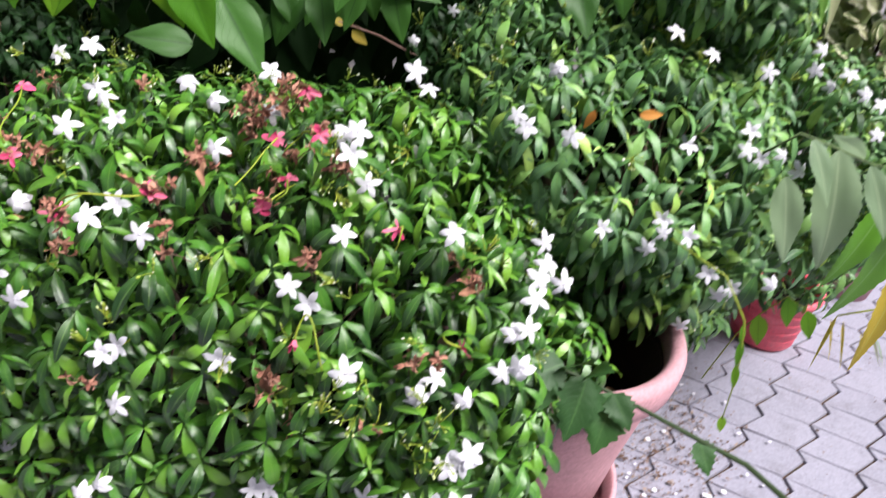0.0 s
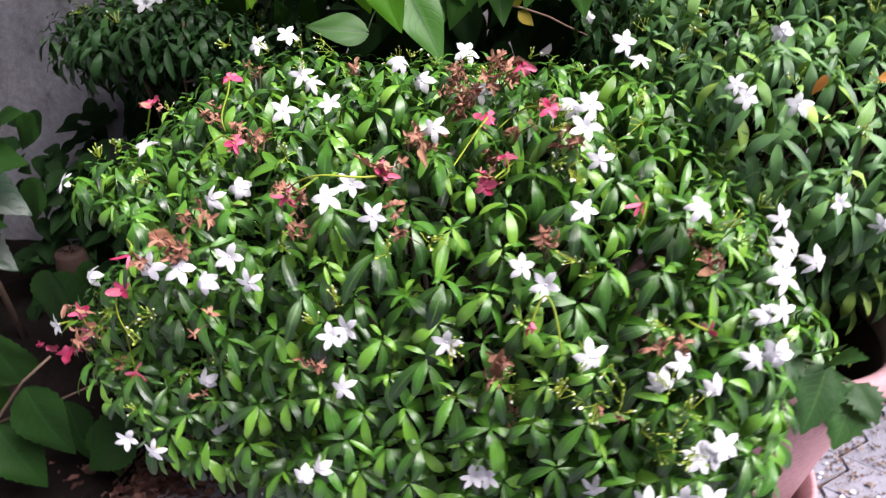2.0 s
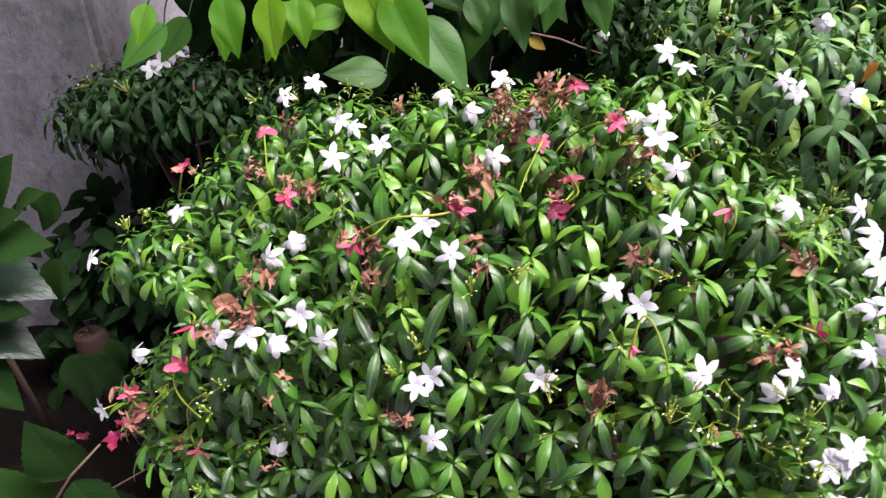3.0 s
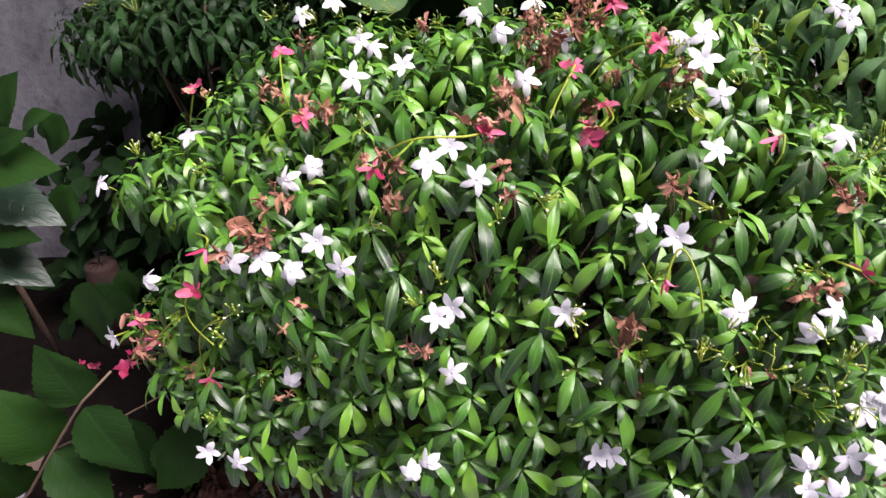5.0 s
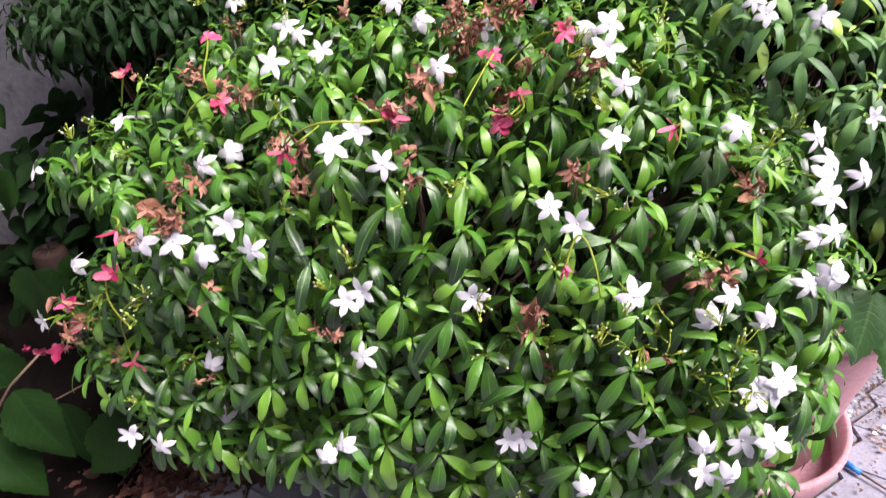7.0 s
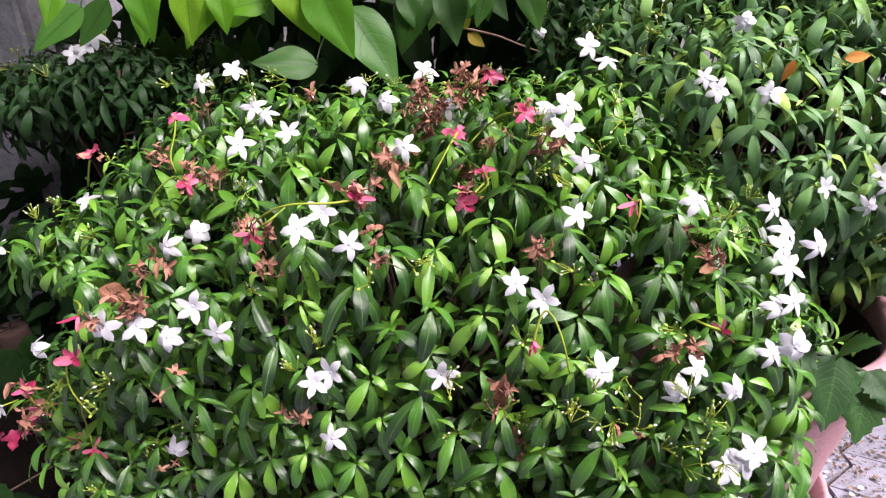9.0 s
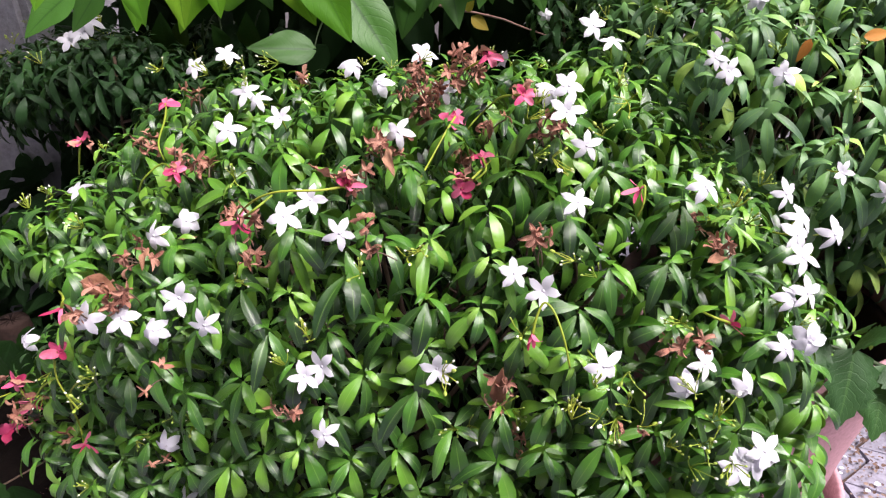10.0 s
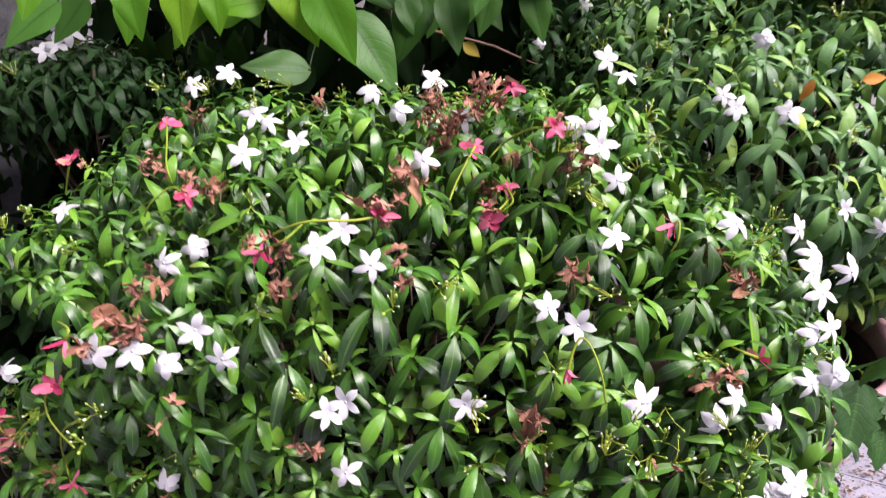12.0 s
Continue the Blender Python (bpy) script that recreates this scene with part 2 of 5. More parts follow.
frond_leaf = leaf_material("compound_leaflet", [(0, (0.09, 0.26, 0.02)), (0.6, (0.12, 0.33, 0.02)), (1, (0.18, 0.42, 0.03))], True, (0.22, 0.4, 0.12), 0.3, 14.0, 0.4, 0.3, patch=0.15, spec=0.7)
# The sky's sheen on these leaflets is painted as a grey-green base.
frond_sheen = leaf_material("sheen_leaflet", [(0, (0.13, 0.2, 0.11)), (1, (0.19, 0.27, 0.15))], True, (0.34, 0.42, 0.26), 0.3, 14.0, 0.2, 0.2, patch=0.06, spec=0.7)
frond_yellow = leaf_material("yellowing_leaflet", [(0, (0.46, 0.36, 0.03)), (1, (0.6, 0.42, 0.04))], True, (0.5, 0.5, 0.12), 0.45, 14.0, 0.3, 0.5, patch=0.25)
strap_green = leaf_material("strap_leaf", [(0, (0.09, 0.24, 0.03)), (1, (0.17, 0.34, 0.05))], True, (0.3, 0.45, 0.12), 0.35, 0.5, 0.3, 0.2, patch=0.15)
strap_pale = leaf_material("pale_strap_leaf", [(0, (0.45, 0.5, 0.25)), (1, (0.55, 0.55, 0.32))], True, (0.6, 0.6, 0.4), 0.45, 0.5, 0.3, 0.2, patch=0.1)
cream_leaf = leaf_material("variegated_leaf", [(0, (0.16, 0.25, 0.09)), (0.6, (0.36, 0.40, 0.19)), (1, (0.52, 0.48, 0.26))], False, (0.4, 0.45, 0.25), 0.4, 8.0, 0.25, 0.4, edge=(0.85, 0.82, 0.58), patch=0.12)
white_petal = soft_material("white_petal", [(0, (0.66, 0.65, 0.71)), (1, (0.75, 0.74, 0.79))], 0.5, 80, 0.25, 0.15)
pink_petal = soft_material("pink_petal", [(0.15, (0.38, 0.02, 0.07)), (0.5, (0.62, 0.06, 0.18)), (0.85, (0.70, 0.24, 0.32))], 0.6, 60, 0.2, single=False)
brown_petal = soft_material("dry_brown_petal", [(0.2, (0.17, 0.065, 0.045)), (0.5, (0.36, 0.155, 0.105)), (0.8, (0.52, 0.28, 0.20))], 0.75, 260, 0.12, 0.6, single=False)
tube_green = soft_material("yellow_green_stalk", [(0.1, (0.15, 0.25, 0.02)), (0.9, (0.34, 0.38, 0.04))], 0.5, 50, 0.1)
bud_white = soft_material("bud", [(0.1, (0.26, 0.38, 0.04)), (0.58, (0.36, 0.46, 0.09)), (0.7, (0.74, 0.75, 0.6)), (0.85, (0.84, 0.84, 0.78))], 0.45, 40, 0.15, 0.1, single=False)
twig_brown = soft_material("twig_bark", [(0.1, (0.06, 0.04, 0.028)), (0.9, (0.17, 0.115, 0.08))], 0.8, 90, 0.0, 0.7)
twig_pink = soft_material("dry_pinkish_twig", [(0.1, (0.2, 0.11, 0.085)), (0.9, (0.34, 0.21, 0.17))], 0.7, 90, 0.0, 0.6)
dull_stalk = soft_material("dull_green_stalk", [(0.1, (0.05, 0.085, 0.03)), (0.9, (0.10, 0.15, 0.05))], 0.6, 60, 0.0, 0.4)
stem_green = soft_material("green_stem", [(0.1, (0.012, 0.026, 0.006)), (0.9, (0.028, 0.05, 0.014))], 0.5, 60, 0.0, 0.3)
orange_leaf = soft_material("orange_dead_leaf", [(0.1, (0.42, 0.14, 0.02)), (0.9, (0.58, 0.27, 0.05))], 0.6, 50, 0.2, 0.4)
tan_leaf = soft_material("tan_dead_leaf", [(0.1, (0.14, 0.055, 0.03)), (0.5, (0.24, 0.11, 0.06)), (0.9, (0.38, 0.21, 0.13))], 0.7, 40, 0.1, 0.6)
# Pot lining: soil stain plus the shade inside the pot, both as colour.
shaded_clay = hard_material("shaded_clay", (0.05, 0.026, 0.022), (0.09, 0.045, 0.04), (0.03, 0.02, 0.017), 0.7, 100, 9, 0.5, 0.004, 0.6)
# Clay of the corner pot, darkened to paint in the corner's shade.
corner_clay = hard_material("shade_dark_clay", (0.026, 0.015, 0.012), (0.045, 0.026, 0.021), (0.014, 0.014, 0.01), 0.85, 120, 9, 0.5, 0.004, 0.7, spec=0.15)
clay = hard_material("pink_clay", (0.43, 0.225, 0.25), (0.52, 0.29, 0.32), (0.36, 0.20, 0.22), 0.75, 140, 5, 0.25, 0.002, 0.5)
red_plastic = hard_material("faded_red_plastic", (0.80, 0.09, 0.13), (0.86, 0.15, 0.2), (0.72, 0.3, 0.32), 0.45, 120, 6, 0.15, 0.001, 0.35)
# Soil made darker than earth: shade under the bushes is in its colour.
soil = hard_material("shade_darkened_soil", (0.005, 0.004, 0.0036), (0.01, 0.007, 0.006), (0.013, 0.009, 0.007), 0.95, 60, 12, 0.9, 0.01, 0.5, spec=0.06)
paving = hard_material("grey_paver", (0.21, 0.208, 0.262), (0.28, 0.273, 0.33), (0.13, 0.118, 0.135), 0.85, 160, 3.5, 0.35, 0.002, 0.45, vary=0.5)
grit = hard_material("joint_dirt", (0.07, 0.045, 0.036), (0.15, 0.10, 0.08), (0.05, 0.06, 0.035), 0.95, 120, 9, 0.9, 0.006, 0.5)
plaster = hard_material("stained_plaster", (0.5, 0.47, 0.5), (0.64, 0.6, 0.63), (0.3, 0.28, 0.28), 0.9, 70, 2.2, 0.5, 0.006, 0.7)
rough_wall = hard_material("weathered_column", (0.44, 0.43, 0.49), (0.62, 0.60, 0.67), (0.22, 0.21, 0.23), 0.92, 60, 3.0, 0.7, 0.008, 0.7)
grey_wall = hard_material("streaked_grey_plaster", (0.27, 0.26, 0.3), (0.4, 0.385, 0.43), (0.16, 0.15, 0.165), 0.92, 60, 3.0, 0.7, 0.008, 0.8)
# Kept dark so that the unseen wall throws little light back.
dull_wall = hard_material("low_bounce_wall", (0.2, 0.195, 0.215), (0.3, 0.29, 0.315), (0.1, 0.1, 0.105), 0.92, 60, 3.0, 0.7, 0.008, 0.7)
blue_plastic = hard_material("blue_plastic", (0.02, 0.16, 0.5), (0.03, 0.22, 0.6), (0.03, 0.12, 0.35), 0.4, 90, 20, 0.1, 0.001, 0.3)

# ---------------------------------------------------------------- ground, walls
GROUND_BAG = Bag()
GROUND_BAG.add([(-40, -40, -0.012), (40, -40, -0.012), (40, 40, -0.012), (-40, 40, -0.012)], [(0, 1, 2, 3)])
ground = alone("ground", GROUND_BAG.mesh("ground", grit, False), label="dark gritty ground between and beyond the pavers", category="ground", kind="structure")


def box_mesh(name, x0, x1, y0, y1, z0, z1, material, bevel=0.01, cuts=0, wob=0.0):
    bm = bmesh.new()
    bmesh.ops.create_cube(bm, size=1.0)
    bmesh.ops.scale(bm, vec=(x1 - x0, y1 - y0, z1 - z0), verts=bm.verts)
    bmesh.ops.translate(bm, vec=((x0 + x1) / 2, (y0 + y1) / 2, (z0 + z1) / 2), verts=bm.verts)
    if cuts:
        bmesh.ops.subdivide_edges(bm, edges=bm.edges, cuts=cuts, use_grid_fill=True)
    bmesh.ops.bevel(bm, geom=[e for e in bm.edges if e.is_manifold and e.calc_face_angle(0) > 0.5], offset=bevel, segments=2, affect="EDGES")
    if wob:
        for v in bm.verts:
            n = noise.noise_vector(v.co * 6.0)
            v.co += n * wob
    me = bpy.data.meshes.new(name)
    bm.to_mesh(me)
    bm.free()
    me.materials.append(material)
    return me


alone("wall_north", box_mesh("wall_north", -2.5, 1.3, 2.35, 2.6, -0.01, 3.0, plaster, 0.01), label="stained whitish plaster garden wall behind the plants", category="wall", kind="structure")
# Two walls out of view, added to cut sky light from front and left.
alone("wall_south", box_mesh("wall_south", -2.5, 6.0, -2.6, -2.4, -0.01, 4.4, dull_wall, 0.01), label="plain grey wall, unseen, added to close the yard and block light", category="wall", kind="structure")
alone("wall_west", box_mesh("wall_west", -2.5, -2.3, -2.4, 2.35, -0.01, 3.4, rough_wall, 0.01), label="plain grey wall, unseen, added to close the yard and block light", category="wall", kind="structure")
alone("column", box_mesh("column", -2.3, -1.36, 1.74, 2.35, -0.01, 3.0, grey_wall, 0.02, 5, 0.008), label="weathered pale grey plastered column against the wall", category="column", kind="structure")



def bed_edge(x):
    """Front edge of the planting bed: it steps forward over the shaded ground beside the paved corner."""
    near = 1.0 / (1.0 + math.exp((x + 1.02) * 90.0)) * 1.0 / (1.0 + math.exp(-(x + 1.34) * 90.0))
    return 1.03 - 0.4 * near + 0.02 * noise.noise(V(x * 9.0, 0, 3))


# Dark bed added where the ground lies in deep shade.
bed = Bag()
NX, NY = 80, 50
BX = [-2.29 + 2.31 * (i / NX) ** 0.8 for i in range(NX + 1)]
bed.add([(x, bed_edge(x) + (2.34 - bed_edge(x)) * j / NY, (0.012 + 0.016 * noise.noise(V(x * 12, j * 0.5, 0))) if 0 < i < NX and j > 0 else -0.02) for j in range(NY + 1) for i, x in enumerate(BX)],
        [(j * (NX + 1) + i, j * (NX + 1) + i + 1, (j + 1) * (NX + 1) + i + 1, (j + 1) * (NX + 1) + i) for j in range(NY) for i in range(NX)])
alone("planting_bed", bed.mesh("planting_bed", soil), label="bare soil under the bushes along the wall, darkened for their shade", category="soil", kind="structure")

# ---------------------------------------------------------------- leaves
def leaf_form(width=0.15, droop=0.3, fold=0.25, tip=1.5, base=0.75, rows=7, cols=2, teeth=0.0, heart=0.0, twist=0.0, wave=0.0, arch=0.0, conv=0.0):
    """A leaf of length 1 along y, with a folded midrib, a drooping tip and an even or toothed edge."""
    verts, uvs, faces = [], [], []
    n = 2 * cols + 1
    for i in range(rows + 1):
        t = i / rows
        w = width * (math.sin(math.pi * min(1, t ** base)) ** 0.85) * (1 - 0.45 * t ** tip) * 1.27
        if i == rows:
            w = 0.0
        if i == 0:
            w = width * 0.08
        w *= 1 + teeth * (1 if i % 2 else -1)
        for c in range(-cols, cols + 1):
            s = c / cols
            back = heart * max(0.0, 0.3 - t) * abs(s)
            y = t - back - droop * 0.35 * t * t * t
            z = -droop * t * t + fold * abs(s) * w - 0.35 * fold * (s * s) * w * 1.4 + wave * math.sin(t * 9 + c) * abs(s) * w
            z += twist * s * w * t + arch * 4 * t * (1 - t) - conv * s * s * w
            verts.append((s * w, y, z))
            uvs.append((0.5 + s * 0.5, t))
    for i in range(rows):
        for c in range(n - 1):
            a = i * n + c
            faces.append((a, a + 1, a + n + 1, a + n))
    return verts, faces, uvs


def blade(half=0.13, lift=12.0, sweep=55.0, fold=0.35, conv=0.3, twist=0.0, side=0.0, wave=0.0, rows=9, cols=2):
    """A slender pointed leaf of length 1 that leaves its shoot along y and arches over; angles in degrees."""
    verts, uvs, faces = [], [], []
    n = 2 * cols + 1
    x = y = z = 0.0
    for i in range(rows + 1):
        t = i / rows
        pitch = radians(lift - sweep * t ** 1.25)
        yaw = radians(side) * t
        if i:
            y += math.cos(pitch) * math.cos(yaw) / rows
            x += math.sin(yaw) * math.cos(pitch) / rows
            z += math.sin(pitch) / rows
        w = 2.34 * half * t ** 0.85 * max(0.0, 1 - t) ** 0.78 * (1 - 0.12 * t)
        w = half * 0.09 if i == 0 else 0.0 if i == rows else w
        for c in range(-cols, cols + 1):
            k = c / cols
            up = w * (fold * abs(k) - conv * k * k) + wave * w * math.sin(t * 11 + 1.7 * c) * abs(k)
            roll = twist * t
            verts.append((x + k * w * math.cos(roll) - up * math.sin(roll), y - up * math.sin(pitch), z + up * math.cos(pitch) + k * w * math.sin(roll)))
            uvs.append((0.5 + k * 0.5, t))
    for i in range(rows):
        for c in range(n - 1):
            a = i * n + c
            faces.append((a, a + 1, a + n + 1, a + n))
    return verts, faces, uvs


JASMINE = [blade(0.177, 14, 62, 0.3, side=6, wave=0.12), blade(0.194, 18, 88, 0.25, twist=0.5, side=16), blade(0.171, 8, 52, 0.45, twist=-0.5, side=-18, wave=0.1), blade(0.199, 20, 104, 0.2, wave=0.16, side=-6),
           blade(0.188, 24, 118, 0.25, side=20, twist=0.35), blade(0.154, 6, 40, 0.6, 0.2, twist=0.7, side=-10), blade(0.205, 12, 72, 0.35, wave=0.2, side=8, twist=-0.2), blade(0.177, 22, 84, 0.15, twist=-0.7, side=-22, wave=0.12)]
JASMINE_MESH = [mesh_of("leaf", v, f, leaf_one, u) for v, f, u in JASMINE]
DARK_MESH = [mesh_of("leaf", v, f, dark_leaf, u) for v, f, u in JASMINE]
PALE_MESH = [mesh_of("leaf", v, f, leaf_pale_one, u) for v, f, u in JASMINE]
JN = [(np.array(v), f, u) for v, f, u in JASMINE]


def foliage_mesh(name, leaves, material, forms=JN):
    """One mesh out of many leaves, given as (pose, size, form)."""
    verts, faces, uvs, o = [], [], [], 0
    for m, size, k in leaves:
        v, f, u = forms[k]
        a = np.array(m)
        verts.append(v * size @ a[:3, :3].T + a[:3, 3])
        faces.extend(tuple(i + o for i in q) for q in f)
        uvs.extend(u)
        o += len(v)
    return mesh_of(name, np.concatenate(verts).tolist(), faces, material, uvs)


class Crown:
    """A rounded bush body, fuller in some places, in which shoots grow."""

    def __init__(self, centre, radii, power=2.4, lump=0.07, seed=0):
        self.c, self.r, self.p, self.lump, self.seed = Vector(centre), Vector(radii), power, lump, seed

    def surface(self, d):
        k = sum(abs(d[i] / self.r[i]) ** self.p for i in range(3)) ** (-1 / self.p)
        p = self.c + d * k
        n = Vector([math.copysign(abs((p[i] - self.c[i]) / self.r[i]) ** (self.p - 1) / self.r[i], p[i] - self.c[i]) for i in range(3)]).normalized()
        k *= 1 + self.lump * noise.noise(p * 7.0 + Vector((self.seed, 0, 0)))
        return self.c + d * k, n

    def depth(self, p):
        d = p - self.c
        return sum(abs(d[i] / self.r[i]) ** self.p for i in range(3)) ** (1 / self.p)


def shoots(crown, count, gap, low=-0.6, back=0.9, scale=1.0, flowers=(), others=(), gaps=(), slope=None):
    """Shoot tips spread over a crown, pulled to just below the flowers that stand near them."""
    cells, out, tries = {}, [], 0
    while len(out) < count and tries < count * 60:
        tries += 1
        d = ball_dir()
        if d.z < low or d.y > back:
            continue
        p, n = crown.surface(d)
        if flowers:
            ws, off = 0.0, 0.0
            for q in flowers:
                w = (p - q).length
                if w < 0.3:
                    w = 1 / (w + 0.03) ** 2
                    ws += w
                    off += w * ((q - p).dot(n) - 0.018)
            if ws:
                p = p + n * (off / (ws + 12.0))
        p = crown.c + (p - crown.c) * scale
        if p.z < 0.06 or any(o.depth(p) < 0.93 for o in others):
            continue
        if any((p - g - INTO * min(0.3, max(-0.2, (p - g).dot(INTO)))).length < r for g, r in gaps) or (slope and p.y < 1.25 and p.z < slope[0] + slope[1] * (slope[2] - p.x)):
            continue
        key = (int(p.x // gap), int(p.y // gap), int(p.z // gap))
        near = [q for i in (-1, 0, 1) for j in (-1, 0, 1) for k in (-1, 0, 1) for q in cells.get((key[0] + i, key[1] + j, key[2] + k), ())]
        apart = gap * (1.0 - 0.1 * min(1.0, max(0.0, (-0.62 - p.x) / 0.15)))
        if any((p - q).length < apart for q in near):
            continue
        cells.setdefault(key, []).append(p)
        out.append((p, n))
    return out


def whorl(p, n, size=0.075, pairs=3, up=0.95, droop=0.36, forms=8):
    """A rosette of crossed leaf pairs round one shoot tip, the lowest pair widest: (pose, size, form)."""
    axis = (n * 0.5 + Vector((0, 0, up)) + ball_dir() * 0.2).normalized()
    side = axis.cross(ball_dir()).normalized()
    out = []
    spin = rng.uniform(0, 6.28)
    grown = size * rng.uniform(0.82, 1.14) * (1.0 - 0.13 * min(1.0, max(0.0, (-0.62 - p.x) / 0.15)))
    for k in range(pairs):
        polar = radians((116, 100, 80, 42)[k] + rng.uniform(-9, 9))
        for h in (0, 1):
            if rng.random() < 0.05:
                continue
            a = spin + (0.0, 1.2, 2.2, 0.6)[k] + h * math.pi + rng.uniform(-0.16, 0.16)
            r = side * math.cos(a) + axis.cross(side) * math.sin(a)
            d = axis * math.cos(polar) + r * math.sin(polar) - Vector((0, 0, droop))
            d.normalize()
            s = grown * (1.06, 1.0, 0.78, 0.4)[k] * rng.uniform(0.84, 1.14)
            at = p - axis * (0.006 * (pairs - 1 - k)) + d * 0.003
            out.append((frame_of(at, d, axis + ball_dir() * 0.22), s, rng.randrange(forms)))
    return out


def parted(leaves, blossoms, facing):
    """Leaves that do not lie across a blossom's face."""
    if not len(blossoms):
        return leaves
    b = np.array([tuple(q) for q in blossoms])
    f = np.array(tuple(facing.normalized()))
    out = []
    for leaf in leaves:
        m, s, k = leaf
        a, y = m.translation, m.col[1].xyz * s
        pts = np.array([tuple(a + y * t) for t in (0.25, 0.5, 0.75, 0.95)])
        off = pts[:, None, :] - b[None, :, :]
        along = off @ f
        wide = np.linalg.norm(off - along[..., None] * f, axis=2)
        if not ((along > -0.006) & (along < 0.09) & (wide < 0.019)).any():
            out.append(leaf)
    return out


# ---------------------------------------------------------------- flowers
def pinwheel(name, material, petals=5, length=0.53, width=0.104, cup=0.1, curl=0.1, skew=0.07):
    """Five lopsided petals round a throat; 1 wide, facing z."""
    bag = Bag()
    rows, cols = 5, 2
    for k in range(petals):
        turn = pose(0, 0, 0, 0, 0, 360 / petals * k + rng.uniform(-7, 7))
        reach, lift, fat = length * rng.uniform(0.88, 1.06), rng.uniform(-0.06, 0.08), rng.uniform(0.88, 1.1)
        verts, faces = [], []
        for i in range(rows + 1):
            t = i / rows
            w = fat * width * (0.30 + 1.0 * math.sin(math.pi * min(1, 0.08 + t * 0.84)) ** 0.8) * (1 if i < rows else 0.28)
            for c in range(-cols, cols + 1):
                s = c / cols
                verts.append((s * w + skew * t * t, 0.035 + t * reach * (1 - 0.06 * s * s), cup * t * (1 - t) - curl * t * t + lift * t + 0.05 * s * s * w * 6 * (0.5 - t) + 0.012 * s))
        n = 2 * cols + 1
        for i in range(rows):
            for c in range(n - 1):
                a = i * n + c
                faces.append((a, a + 1, a + n + 1, a + n))
        bag.add(verts, faces, None, turn)
    v, f = tube_data([V(0, 0, -0.05), V(0, 0, 0.012)], [0.05, 0.055], 8)
    bag.add(v, f)
    return bag.mesh(name, material)


FLOWERS = [pinwheel("flower", white_petal), pinwheel("flower", white_petal, curl=0.25), pinwheel("flower", white_petal, cup=0.3, curl=-0.1), pinwheel("flower", white_petal, width=0.114), pinwheel("flower", white_petal, length=0.44, width=0.125, curl=0.35)]
tv, tf = tube_data([V(0, 0, -0.02), V(0.01, 0, -0.2), V(0.05, 0.02, -0.5), V(0.14, 0.03, -0.75)], [0.035, 0.04, 0.03, 0.022], 6)
TUBE = mesh_of("tube", tv, tf, tube_green)


def flower_on(bush, p, n, size=0.04, facing=V(0.05, -1.0, 0.5)):
    z = (n * 0.35 + facing.normalized() * 0.75 + ball_dir() * 0.36).normalized()
    m = frame_of(p, z.cross(ball_dir()).normalized(), z) @ Matrix.Scale(size * rng.uniform(0.9, 1.12), 4)
    f = under("flower", rng.choice(FLOWERS), bush, m, "white five-petalled pinwheel flower")
    under("tube", TUBE, f, m)
    return f


def bud_cluster(name):
    """A sprig of small round buds on thin stalks, about 4 cm."""
    stalks, buds = Bag(), Bag()
    for k in range(rng.randrange(5, 10)):
        d = (ball_dir() * 0.7 + V(0, 0, 1)).normalized()
        L = rng.uniform(0.016, 0.036)
        pts = bend(V(0, 0, 0), d * L, ball_dir() * 0.003, 4)
        v, f = tube_data(pts, [0.0009, 0.0008, 0.0007, 0.0009], 4)
        stalks.add(v, f)
        r = rng.choice((0.0014, 0.0016, 0.0018, 0.002, 0.003))
        q = frame_of(d * L, d, V(0, 0, 1))
        v, f = tube_data([V(0, 0, 0), V(0, r, 0), V(0, 2 * r, 0), V(0, 3 * r, 0)], [r * 0.5, r, r * 0.95, r * 0.35], 6)
        buds.add(v, f, None, q)
    o, k = len(stalks.verts), len(stalks.faces)
    stalks.add(buds.verts, buds.faces)
    me = stalks.mesh(name, tube_green)
    me.materials.append(bud_white)
    for p in me.polygons:
        p.material_index = 1 if p.index >= k else 0
    return me


BUDS = [bud_cluster("bud_sprig") for i in range(6)]


def buds_on(bush, p, n, size=1.0):
    m = frame_of(p, ball_dir(), (n + V(0, 0, 0.5) + ball_dir() * 0.4).normalized()) @ Matrix.Scale(size, 4)
    under("bud_sprig", rng.choice(BUDS), bush, m)


def branches(bush, root, crown, count, r0=0.008, forks=3, spread=0.08):
    """Woody limbs from the root into the crown, each forking into thinner ones."""
    for k in range(count):
        bag = Bag()
        a = root + V(rng.uniform(-spread, spread), rng.uniform(-spread, spread), 0)
        d = V(rng.uniform(-0.8, 0.8), rng.uniform(-0.9, 0.6), rng.uniform(-0.1, 0.8))
        b = crown.c + V(d.x * crown.r.x, d.y * crown.r.y, d.z * crown.r.z) * 0.72
        pts = bend(a, b, V(0, 0, -0.06) + ball_dir() * 0.04, 8, 0.008)
        v, f = tube_data(pts, [r0 * (1 - 0.09 * i) for i in range(8)], 7)
        bag.add(v, f)
        for j in range(forks):
            s = pts[rng.randrange(3, 7)]
            e = s + (b - a).normalized() * 0.16 + ball_dir() * 0.13
            if crown.depth(e) > 0.8 or e.x < crown.c.x - crown.r.x * 0.6:
                e = s + (e - s) * 0.35
            v, f = tube_data(bend(s, e, ball_dir() * 0.02, 5), [r0 * 0.45, r0 * 0.4, r0 * 0.34, r0 * 0.28, r0 * 0.2], 5)
            bag.add(v, f)
        under("branch", bag.mesh("branch", twig_brown), bush)


